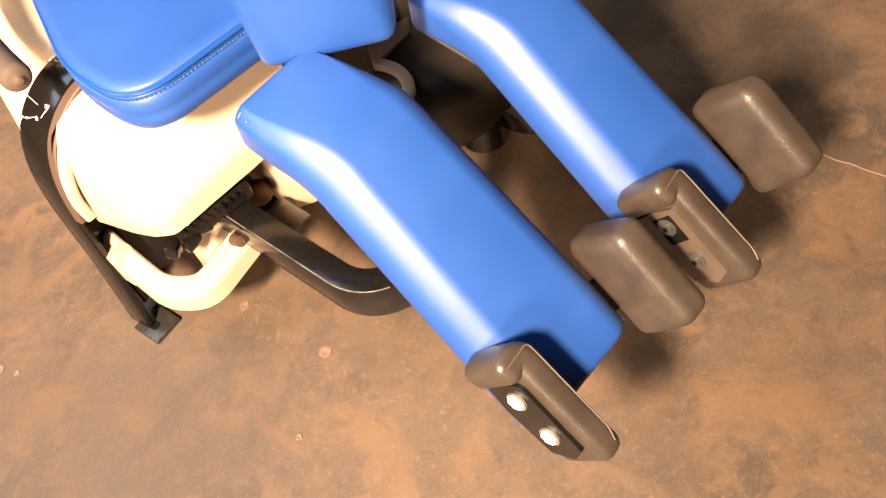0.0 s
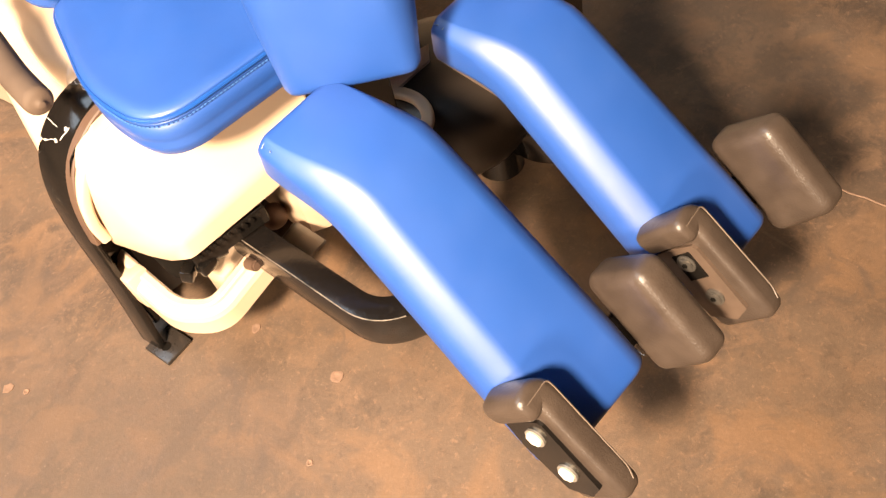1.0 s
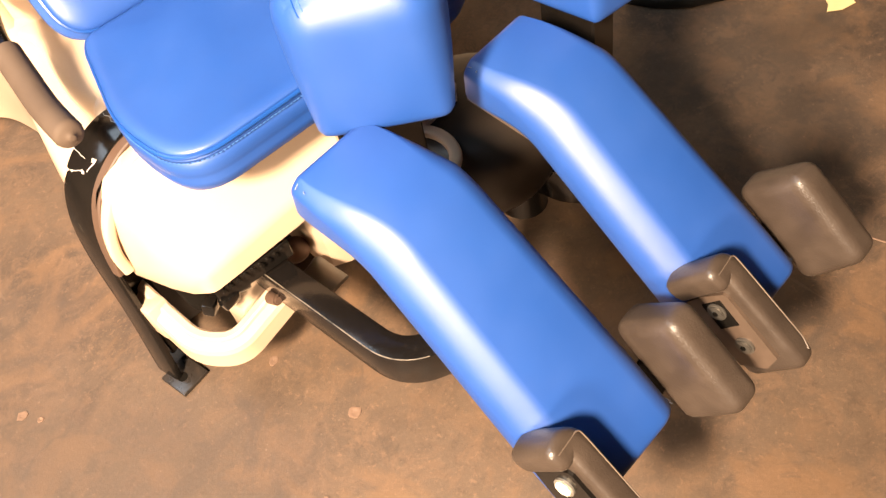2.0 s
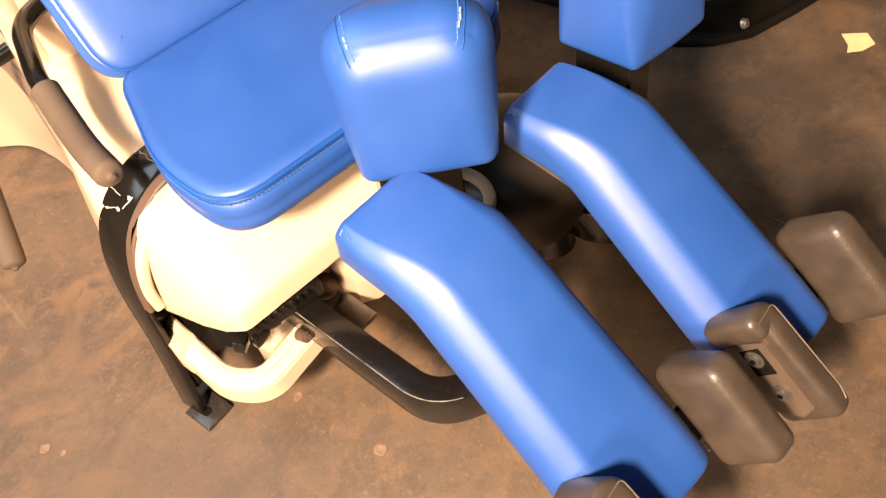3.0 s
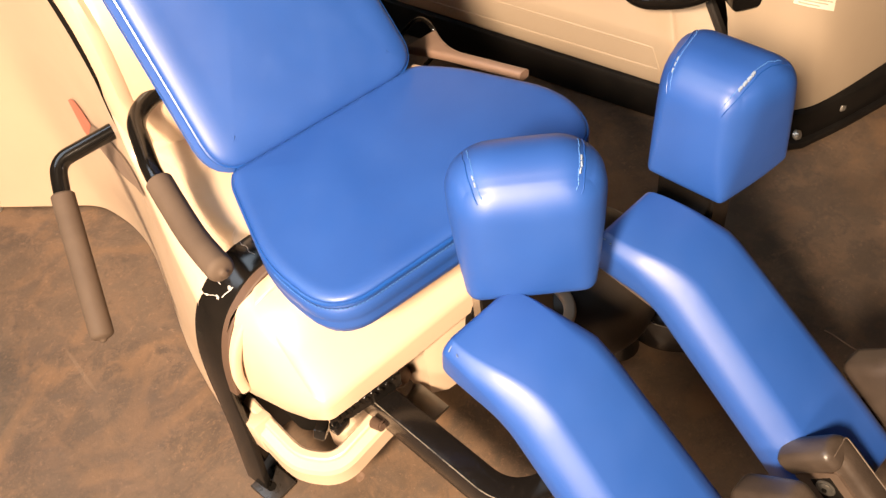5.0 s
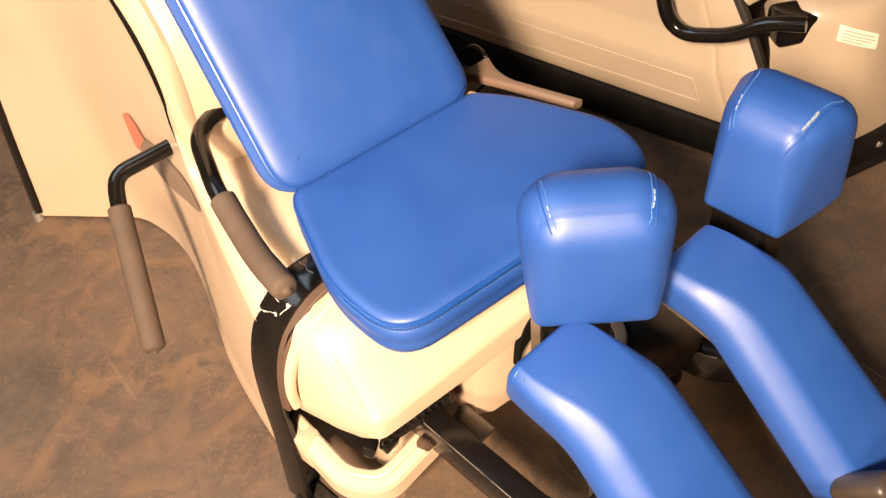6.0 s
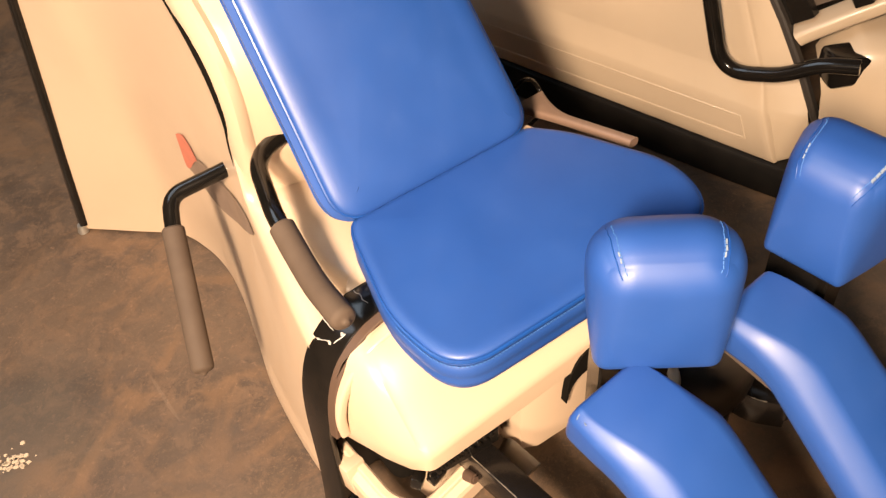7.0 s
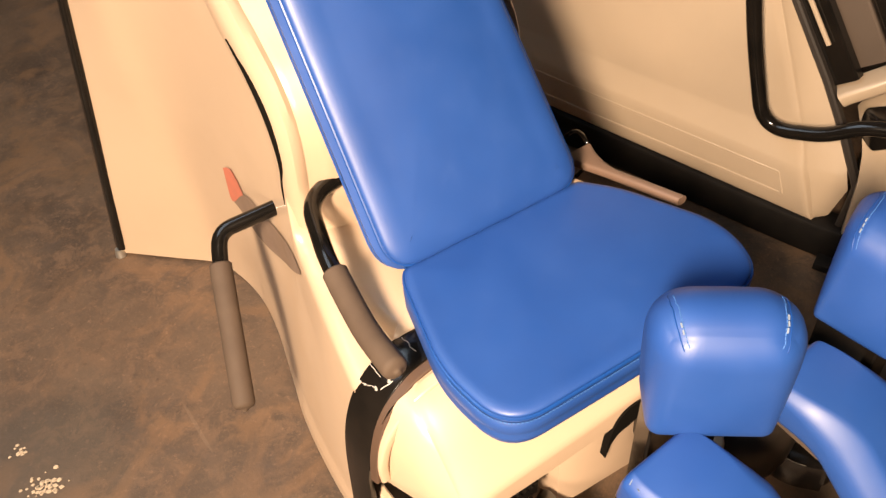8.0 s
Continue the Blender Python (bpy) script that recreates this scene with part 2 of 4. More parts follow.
def sweep(path, section, up=(0, 0, 1), bm=None, closed=False):
    """Sweep a 2D section (side, up) along a path."""
    path = [Vector(p) for p in path]
    rings = []
    n = len(path)
    for i, p in enumerate(path):
        if closed:
            t = (path[(i + 1) % n] - path[i - 1]).normalized()
        else:
            t = (path[min(i + 1, n - 1)] - path[max(i - 1, 0)]).normalized()
        side = t.cross(Vector(up)).normalized()
        top = side.cross(t).normalized()
        rings.append([p + side * a + top * b for a, b in section])
    if closed:
        rings.append(rings[0])
        b = loft(rings, cap=False, bm=bm)
        bmesh.ops.remove_doubles(b, verts=b.verts, dist=1e-6)
        return b
    return loft(rings, bm=bm)


def circle(r, k=14):
    return [(r * math.cos(2 * math.pi * i / k), r * math.sin(2 * math.pi * i / k)) for i in range(k)]


def rrect(w, h, r, k=4):
    """A rounded rectangle w by h."""
    out = []
    for cx, cy, a in ((w / 2 - r, h / 2 - r, 0), (-w / 2 + r, h / 2 - r, 90), (-w / 2 + r, -h / 2 + r, 180), (w / 2 - r, -h / 2 + r, 270)):
        for i in range(k + 1):
            t = radians(a + 90 * i / k)
            out.append((cx + r * math.cos(t), cy + r * math.sin(t)))
    return out


def box(size, m=Matrix(), bevel=0.0, seg=3, bm=None):
    b = bmesh.new()
    bmesh.ops.create_cube(b, size=1, matrix=Matrix.Diagonal((*size, 1)))
    if bevel:
        bmesh.ops.bevel(b, geom=b.edges[:], offset=bevel, segments=seg, affect="EDGES", profile=0.5)
    bmesh.ops.transform(b, matrix=m, verts=b.verts)
    if bm is None:
        return b
    me = bpy.data.meshes.new("t")
    b.to_mesh(me)
    b.free()
    bm.from_mesh(me)
    bpy.data.meshes.remove(me)
    return bm


def cyl(r, depth, m=Matrix(), k=20, r2=None, bevel=0.0):
    b = bmesh.new()
    bmesh.ops.create_cone(b, cap_ends=True, segments=k, radius1=r, radius2=r if r2 is None else r2, depth=depth, matrix=m)
    if bevel:
        bmesh.ops.bevel(b, geom=[e for e in b.edges if abs(e.calc_face_angle(0)) > 1], offset=bevel, segments=2, affect="EDGES")
    return b


def smooth_outline(points, steps=10):
    """A closed smooth outline through 2D points."""
    pts = [Vector((x, y, 0)) for x, y in points]
    n = len(pts)
    out = []
    for i in range(n):
        p0, p1, p2, p3 = pts[i - 1], pts[i], pts[(i + 1) % n], pts[(i + 2) % n]
        for s in range(steps):
            u = s / steps
            out.append(0.5 * ((2 * p1) + (p2 - p0) * u + (2 * p0 - 5 * p1 + 4 * p2 - p3) * u * u + (3 * p1 - p0 - 3 * p2 + p3) * u ** 3))
    return out


def poly_round(points, r, k=8):
    """A closed polygon of 2D points with rounded corners (one radius or one each)."""
    pts = [Vector((x, y, 0)) for x, y in points]
    n = len(pts)
    out = []
    for i in range(n):
        a, b, c = pts[i - 1], pts[i], pts[(i + 1) % n]
        d = r[i] if isinstance(r, (list, tuple)) else r
        d = min(d, (a - b).length * 0.49, (c - b).length * 0.49)
        p, q = b + (a - b).normalized() * d, b + (c - b).normalized() * d
        for s in range(k + 1):
            u = s / k
            out.append((1 - u) ** 2 * p + 2 * u * (1 - u) * b + u * u * q)
    return out


def dense(line, step=0.012):
    out = []
    n = len(line)
    for i in range(n):
        a, b = line[i], line[(i + 1) % n]
        k = max(1, int((b - a).length / step))
        out += [a.lerp(b, s / k) for s in range(k)]
    return out


def inset(line, d):
    """Move a closed, counter-clockwise outline inwards by d."""
    n = len(line)
    out = []
    for i in range(n):
        t = (line[(i + 1) % n] - line[i - 1])
        t.normalize()
        out.append(line[i] + Vector((-t.y, t.x, 0)) * d)
    return out


def cushion_mesh(line, thick, dome=0.012, edge=0.014, flare=0.0, fold=0.0, rise=0.0077):
    """An upholstered pad over a closed outline: z = 0 is the top seam."""
    c = sum(line, Vector()) / len(line)
    rings = []
    for d, z in ((0.016, -thick), (0.006, -thick + 0.004), (0.001, -thick * 0.80), (-flare, -thick * 0.66), (fold, -thick * 0.58), (-flare, -thick * 0.48), (-flare - 0.001, -thick * 0.32), (0.0, -thick * 0.20), (0.0020, -thick * 0.16), (0.0008, -0.006), (0.0035, -0.001), (0.002, 0.003)):
        rings.append([p + Vector((0, 0, z)) for p in inset(line, d)])
    for i in range(1, 8):
        a = radians(90 * i / 7)
        rings.append([p + Vector((0, 0, 0.003 + rise * math.sin(a))) for p in inset(line, 0.002 + edge * (1 - math.cos(a)))])
    base = rings[-1]
    sx = max(abs(p.x - c.x) for p in base)
    sy = max(abs(p.y - c.y) for p in base)
    for f in (0.96, 0.9, 0.82, 0.72, 0.62, 0.52, 0.42, 0.32, 0.22, 0.12, 0.04):
        ring = []
        for p in base:
            dx, dy = (p.x - c.x) * f, (p.y - c.y) * f
            ring.append(Vector((c.x + dx, c.y + dy, p.z + dome * (1 - (dx / sx) ** 2) * (1 - (dy / sy) ** 2) * (1 - f ** 4))))
        rings.append(ring)
    return loft(rings)


def stitch_mesh(line, z, step=0.006, length=0.0035, r=0.0006):
    """Short stitches along a line of points."""
    bm = bmesh.new()
    run = 0.0
    for a, b in zip(line, line[1:]):
        seg = (b - a).length
        if seg < 1e-6:
            continue
        t = (b - a) / seg
        while run < seg:
            p = a + t * run + Vector((0, 0, z))
            q = p + t * length
            s = t.cross(Vector((0, 0, 1))) * r
            u = Vector((0, 0, r))
            ring = [[p + s + u, p - s + u, p - s - u, p + s - u], [q + s + u, q - s + u, q - s - u, q + s - u]]
            loft(ring, bm=bm)
            run += step
        run -= seg
    return bm


# ---- setting ----
def setting():
    b = bmesh.new()
    bmesh.ops.create_grid(b, x_segments=60, y_segments=60, size=7)
    for v in b.verts:
        v.co.z = -0.0005 - 0.0015 * (0.5 + 0.5 * noise.noise(v.co * 0.9))
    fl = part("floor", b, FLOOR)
    tagged(fl, "stained brown bare concrete floor", "floor", kind="structure")
    for name, sx, sy, x, y in (("wall_north", 14.4, 0.2, 0, 7.1), ("wall_south", 14.4, 0.2, 0, -7.1), ("wall_east", 0.2, 14, 7.1, 0), ("wall_west", 0.2, 14, -7.1, 0)):
        w = part(name, box((sx, sy, 4.4), Matrix.Translation((x, y, 2.2))), WALL, smooth=False)
        tagged(w, "plain dim warehouse wall", "wall", kind="structure")
    c = part("ceiling", box((14.4, 14.4, 0.2), Matrix.Translation((0, 0, 4.5))), WALL, smooth=False)
    tagged(c, "plain dim warehouse ceiling", "ceiling", kind="structure")


setting()

# ---- the hip machine ----
machine = new("exercise_machine")
tagged(machine, "cream and black hip exercise machine with blue vinyl pads", "gym machine")


def seat():
    line = dense(poly_round([(-0.165, 0.008), (-0.182, -0.018), (-0.229, -0.190), (-0.214, -0.327), (0.020, -0.331), (0.268, -0.330), (0.308, -0.218), (0.232, -0.050), (0.185, 0.008)], [0.02, 0.03, 0.05, 0.085, 0.1, 0.06, 0.08, 0.06, 0.02]))
    s = part("seat_cushion", cushion_mesh(line, 0.070, 0.010, 0.020, 0.0010, 0.0008), VINYL, machine)
    s.location.z = 0.562
    part("piping", sweep(inset(line, 0.001), circle(0.0032, 8), closed=True), PIPING, s)
    st = [q for q in inset(line, -0.0012) if q.y < -0.20]
    i0 = max(range(len(st)), key=lambda i: (st[i] - st[i - 1]).length)
    st = st[i0:] + st[:i0]
    part("stitching", stitch_mesh(st, -0.0080), THREAD, s, "pale stitching along the seat's edge")
    part("base_board", cushion_board(line, 0.05, -0.082, 0.010), DARK, s)
    return s


def cushion_board(line, d, z, t):
    a = inset(line, d)
    return loft([[p + Vector((0, 0, z - t)) for p in a], [p + Vector((0, 0, z)) for p in a]])


seat()

RECLINE = 36.0


def backrest():
    h = 0.66
    line = dense(poly_round([(-0.188, 0), (0.190, 0), (0.135, h), (-0.186, h)], [0.06, 0.055, 0.09, 0.09]))
    s = part("backrest", cushion_mesh(line, 0.060, 0.007, 0.044, 0.006, -0.004, 0.0135), VINYL, machine)
    s.matrix_basis = pose(0.0, 0.001, 0.566, 90 - RECLINE, 0, 0)
    part("piping", sweep(inset(line, 0.001), circle(0.0034, 8), closed=True), PIPING, s)
    part("stitching", stitch_mesh(inset(line, 0.009), 0.006), THREAD, s, "pale stitching along the backrest's edge")
    part("base_board", cushion_board(line, 0.02, -0.058, 0.016), DARK, s)


backrest()


def foam(path, r=0.0205):
    """A foam sleeve with a rounded closed end."""
    path = [Vector(p) for p in path]
    t0, t1 = (path[1] - path[0]).normalized(), (path[-1] - path[-2]).normalized()
    rows = [(path[0], t0, r * 0.86), (path[0] + t0 * 0.003, t0, r)]
    for i in range(1, len(path) - 1):
        rows.append((path[i], (path[i + 1] - path[i - 1]).normalized(), r))
    for a in (0, 25, 45, 65, 82):
        rows.append((path[-1] + t1 * (0.010 * math.sin(radians(a)) - 0.004), t1, r * (0.35 + 0.65 * math.cos(radians(a)))))
    rings = []
    for p, t, k in rows:
        side = t.cross(Vector((0, 0, 1))).normalized()
        top = side.cross(t)
        rings.append([p + side * k * math.cos(math.tau * i / 20) + top * k * math.sin(math.tau * i / 20) for i in range(20)])
    p, t = path[-1] + t1 * 0.004, t1
    side = t.cross(Vector((0, 0, 1))).normalized()
    top = side.cross(t)
    for k, d in ((0.26, 0.0050), (0.22, 0.0068), (0.10, 0.0076)):
        rings.append([p + t * d + side * r * k * math.cos(math.tau * i / 20) + top * r * k * math.sin(math.tau * i / 20) for i in range(20)])
    return loft(rings)


def tubes():
    # near handle, beside the seat
    path = fillet([(-0.10, 0.230, 0.601), (-0.222, 0.216, 0.596), (-0.259, 0.080, 0.587), (-0.264, 0.045, 0.580)], 0.055)
    bar = part("handle_bar", sweep(path, circle(0.0148, 18)), BLACK, machine)
    g = bez([(-0.262, 0.052, 0.582), (-0.268, 0.0, 0.567), (-0.275, -0.07, 0.558), (-0.277, -0.148, 0.560)])
    part("grip", foam(g), FOAM, bar, "worn brown foam grip")
    # adjuster lever on the sitter's other side
    rings = []
    for u in range(13):
        f = u / 12
        c = Vector((0.262, 0.125, 0.500)).lerp(Vector((0.318, -0.108, 0.527)), f)
        w = 0.010 + 0.026 * max(0.0, 1 - f / 0.42) ** 1.6
        rings.append([c + Vector((a + w * 0.7, 0, b)) for a, b in rrect(2 * w, 0.018, 0.006, 3)])
    part("lever", loft(rings), TAN, machine, "flat tan plastic adjuster lever")
    part("hinge_tab", box((0.024, 0.022, 0.046), pose(0.190, 0.012, 0.532, 0, 0, 25), 0.005, 2), CREAM, machine)
    wire = bez([(0.262, 0.165, 0.50), (0.300, 0.150, 0.53), (0.330, 0.150, 0.50), (0.318, 0.118, 0.475), (0.270, 0.10, 0.47)], 8)
    part("cable", sweep(wire, circle(0.004, 10)), BLACK, machine, "loose black cable")
    # far handle, beside the side panel
    path = fillet([(-0.19, 0.344, 0.488), (-0.343, 0.370, 0.466), (-0.364, 0.336, 0.430), (-0.438, 0.145, 0.300)], 0.05)
    bar = part("handle_bar", sweep(path, circle(0.0148, 18)), BLACK, machine)
    g = [Vector((-0.365, 0.334, 0.428)).lerp(Vector((-0.443, 0.130, 0.287)), i / 8) for i in range(9)]
    part("grip", foam(g), FOAM, bar, "worn brown foam grip")


tubes()


def shroud():
    # cream cover below the seat: rings along x, each a closed outline in y and z
    def section(x, front, back, low, top, crease, sharp=1.0):
        h = top - crease
        rows = []
        for (ya, za), (yb, zb) in (((0.03, low), (0.03, low)), ((0.006, low), (0.006, low)), ((0.0, low + 0.006), (0.0, low + 0.006)), ((0.001, crease - 0.012), (0.003, crease - 0.006)), ((0.002, crease - 0.003), (0.008, crease + 0.004)), ((0.008, crease + 0.005), (0.018, crease + h * 0.20)), ((0.018, crease + h * 0.10), (0.03, crease + h * 0.36)), ((0.065, crease + h * 0.50), (0.065, crease + h * 0.70)), ((0.10, crease + h * 0.78), (0.10, crease + h * 0.9)), ((0.14, crease + h * 0.96), (0.14, top))):
            rows.append((x, front + yb + (ya - yb) * sharp, zb + (za - zb) * sharp))
        rows = [(x, back, low)] + rows + [(x, back, top)]
        return [(a, min(b, back), c) for a, b, c in rows]
    rings = [section(-0.312, -0.142, -0.128, 0.273, 0.345, 0.295, 0), section(-0.310, -0.150, -0.128, 0.275, 0.378, 0.300, 0), section(-0.302, -0.178, -0.128, 0.281, 0.420, 0.313, 0), section(-0.289, -0.222, -0.128, 0.288, 0.442, 0.330, 0), section(-0.272, -0.264, -0.128, 0.296, 0.455, 0.338, 0.2), section(-0.258, -0.282, -0.128, 0.300, 0.460, 0.343, 0.6), section(-0.252, -0.288, -0.128, 0.301, 0.462, 0.345, 1), section(-0.244, -0.291, -0.128, 0.302, 0.465, 0.347, 1), section(-0.20, -0.292, -0.105, 0.304, 0.476, 0.352, 1), section(-0.19, -0.292, 0.10, 0.305, 0.478, 0.353, 1), section(-0.10, -0.294, 0.10, 0.310, 0.488, 0.364, 1), section(-0.02, -0.297, 0.10, 0.322, 0.49, 0.376, 1), section(0.08, -0.299, 0.10, 0.330, 0.49, 0.386, 1), section(0.212, -0.300, 0.10, 0.345, 0.49, 0.392, 1), section(0.218, -0.294, 0.10, 0.348, 0.488, 0.393, 1)]
    cover = part("seat_cover", loft(rings), CREAM, machine, "glossy cream moulded cover under the seat", crease=33)
    # added filler box in gap black keeps the hollow under the seat dark
    part("under_seat_fill", box((0.22, 0.30, 0.09), pose(0.135, -0.095, 0.425), 0.006, 2), GAP_SHADE, machine, "near-black box filling the hollow under the seat")
    # raised lip along the cover's round edge
    lip = bez([(-0.317, -0.136, 0.296), (-0.318, -0.136, 0.338), (-0.304, -0.136, 0.388), (-0.274, -0.136, 0.430), (-0.238, -0.136, 0.456), (-0.19, -0.136, 0.470)], 6)
    part("lip", sweep(lip, rrect(0.018, 0.026, 0.006, 3), up=(0, -1, 0)), CREAM, cover)
    # lower cover, inside the swing arm
    low = loft([[(x, y, z) for x, y in ((-0.072, -0.235), (-0.062, -0.272), (-0.035, -0.286), (0.10, -0.292), (0.116, -0.284), (0.116, -0.10), (-0.072, -0.10))] for z in (0.155, 0.165, 0.30, 0.345)])
    part("lower_cover", low, CREAM, machine)
    # crescent slot between the covers, its shade drawn as a near-black inset
    outer = bez([(x, -0.3015, z) for x, z in ((0.012, 0.257), (0.016, 0.304), (0.024, 0.336), (0.037, 0.357), (0.055, 0.367), (0.076, 0.369))], 4)
    inner = bez([(x, -0.3015, z) for x, z in ((0.0135, 0.257), (0.020, 0.284), (0.026, 0.297), (0.038, 0.309), (0.056, 0.314), (0.076, 0.322))], 4)
    rings = [[a, b, b + Vector((0, 0.014, 0)), a + Vector((0, 0.014, 0))] for a, b in zip(outer, inner)]
    part("slot", loft(rings), GAP_SHADE, cover, "dark crescent slot in the cover", smooth=False)
    part("stop_plate", box((0.050, 0.030, 0.090), pose(0.102, -0.312, 0.300, 0, 0, 0), 0.003, 1), BLACK, machine, "black steel stop plate")
    # rubber bumpers and a zinc bracket beside the swing arm
    ball = bmesh.new()
    bmesh.ops.create_uvsphere(ball, u_segments=20, v_segments=12, radius=0.024, matrix=Matrix.Translation((-0.094, -0.222, 0.190)) @ Matrix.Diagonal((1.0, 1.0, 0.85, 1)))
    part("bumper", ball, TAN, machine, "round tan rubber bumper")
    part("bumper", cyl(0.011, 0.026, pose(-0.179, -0.286, 0.206, 70, 0, 10), 18, 0.009, 0.003), LINING, machine, "small tan rubber bumper")
    bracket = sweep(fillet([(-0.104, -0.262, 0.160), (-0.100, -0.270, 0.196), (-0.092, -0.335, 0.192)], 0.012), rrect(0.046, 0.008, 0.003, 2))
    part("zinc_bracket", bracket, DULL, machine, "dull zinc bracket")
    part("guard_mount", box((0.075, 0.055, 0.09), pose(-0.192, -0.214, 0.135, 0, 0, 12), 0.008, 2), CREAM, machine)
    # added filler box in gap black keeps the space behind the guard dark
    part("under_cover_fill", box((0.18, 0.14, 0.11), pose(-0.19, -0.155, 0.240), 0.03, 4), GAP_SHADE, machine)
    # teeth of the range adjuster below the cover
    plate = part("range_plate", box((0.13, 0.006, 0.035), pose(-0.185, -0.282, 0.282, 0, 0, -4), 0.002, 1), BLACK, machine)
    for x, y, z, w, rz in ((-0.236, -0.276, 0.262, 0.030, 12), (-0.262, -0.262, 0.258, 0.026, 38), (-0.205, -0.268, 0.262, 0.020, -8)):
        part("latch", box((w, 0.020, 0.024), pose(x, y, z, 8, 6, rz), 0.004, 2), BLACK, plate)
    for i in range(9):
        part("pin", cyl(0.0042, 0.012, pose(-0.238 + i * 0.013, -0.286, 0.292, 90, 0, 0), 8), BLACK, plate)


shroud()


def lerp_table(rows, y):
    """Smooth interpolation in rows of (y, values...)."""
    if y <= rows[0][0]:
        return rows[0][1:]
    for i, (a, b) in enumerate(zip(rows, rows[1:])):
        if y <= b[0]:
            h = b[0] - a[0]
            u = (y - a[0]) / h
            p, q = rows[max(i - 1, 0)], rows[min(i + 2, len(rows) - 1)]
            out = []
            for k in range(1, len(a)):
                d = (b[k] - a[k]) / h
                d0 = (a[k] - p[k]) / (a[0] - p[0]) if i else d
                d1 = (q[k] - b[k]) / (q[0] - b[0]) if i + 2 < len(rows) else d
                m0, m1 = (d0 + d) / 2 * h, (d1 + d) / 2 * h
                out.append((2 * u ** 3 - 3 * u * u + 1) * a[k] + (u ** 3 - 2 * u * u + u) * m0 + (3 * u * u - 2 * u ** 3) * b[k] + (u ** 3 - u * u) * m1)
            return out
    return rows[-1][1:]


def side_panel():
    # y, x at the floor, x at 0.36 m, x at 0.7 m
    shape = [(-0.06, -0.335, -0.318, -0.28), (0.063, -0.332, -0.300, -0.25), (0.235, -0.312, -0.262, -0.235), (0.366, -0.279, -0.240, -0.228), (0.50, -0.247, -0.235, -0.230), (0.60, -0.235, -0.240, -0.242), (0.70, -0.244, -0.256, -0.264), (0.78, -0.272, -0.285, -0.294), (0.86, -0.352, -0.340, -0.334), (0.958, -0.453, -0.408, -0.367)]
    top = [(-0.06, 0.425), (0.063, 0.440), (0.19, 0.458), (0.235, 0.480), (0.255, 0.53), (0.265, 0.63), (0.285, 0.72), (0.32, 0.775), (0.37, 0.815), (0.44, 0.89), (0.53, 1.0), (0.62, 1.12), (0.78, 1.4), (0.958, 1.45)]
    ys = [-0.06 + 0.0118 * i for i in range(86)] + [0.958]
    ys = sorted(set(round(y, 4) for y in ys))
    grid = []
    for y in ys:
        xb, xm, xt = lerp_table(shape, y)
        zt = lerp_table(top, y)[0]
        col = []
        for k in range(25):
            z = 0.006 + (zt - 0.006) * k / 24
            if z < 0.36:
                u = z / 0.36
                x = xb + (xm - xb) * (u * u * 0.4 + u * 0.6)
            else:
                x = xm + (xt - xm) * (z - 0.36) / 0.34
            if z < 0.05:
                x -= 0.004
            col.append(Vector((x, y, z)))
        # rolled edge, then a deck towards the middle
        e = col[-1]
        roll = 0.022 - 0.016 * min(1, max(0, (y - 0.22) / 0.09))
        for a in (30, 60, 90):
            col.append(e + Vector((roll * (1 - math.cos(radians(a))), 0, roll * math.sin(radians(a)))))
        col.append(col[-1] + Vector((0.03, 0, 0.004)))
        col.append(Vector((-0.06, y, col[-1].z + 0.02 - 0.05 * min(1, max(0, (y - 0.22) / 0.09)))))
        zt = col[-1].z
        right = lerp_table([(-0.06, 0.15), (0.3, 0.17), (0.6, 0.19), (0.958, 0.20)], y)[0]
        col += [Vector((right - 0.02, y, zt)), Vector((right, y, zt - 0.02)), Vector((right, y, zt * 0.5)), Vector((right, y, 0.006))]
        grid.append(col)
    bm = loft(grid, closed=False)
    bm.verts.ensure_lookup_table()
    count = len(grid[0])
    bm.faces.new([bm.verts[len(bm.verts) - count + i] for i in range(count)])
    p = part("side_panel", bm, CREAM, machine, "cream moulded side panel running back to the weight tower")
    # black post along the tower's free edge, with its glide on the floor
    path = [(-0.458, 0.966, 0.02), (-0.415, 0.968, 0.36), (-0.372, 0.968, 0.7), (-0.288, 0.968, 1.4)]
    post = part("tower_post", sweep(path, rrect(0.018, 0.03, 0.004, 2), up=(0, 1, 0)), BLACK, machine)
    part("glide", cyl(0.014, 0.022, pose(-0.464, 0.960, 0.011), 14, 0.010), STEEL, post)
    # two-tone swoosh on the panel
    def on_panel(y, z, off=0.0022):
        xb, xm, xt = lerp_table(shape, y)
        if z < 0.36:
            u = z / 0.36
            x = xb + (xm - xb) * (u * u * 0.4 + u * 0.6)
        else:
            x = xm + (xt - xm) * (z - 0.36) / 0.34
        return Vector((x - off, y, z))
    def swoosh(name, rows, mat, label, lift):
        rings = []
        for y, z, w in rows:
            rings.append([on_panel(y, z + w * f, lift) for f in (1, 0.6, 0.2, -0.2, -0.6, -1)])
        part(name, loft(rings, closed=False), mat, p, label)
    swoosh("decal", SWOOSH_RED, RED, "faded red tip of a painted swoosh", 0.0030)
    swoosh("decal", SWOOSH_GREY, TAUPE, "taupe painted swoosh", 0.0020)


SWOOSH_RED = [(0.612, 0.330, 0.006), (0.605, 0.365, 0.047), (0.585, 0.379, 0.046), (0.565, 0.393, 0.038), (0.545, 0.395, 0.020), (0.532, 0.388, 0.004)]
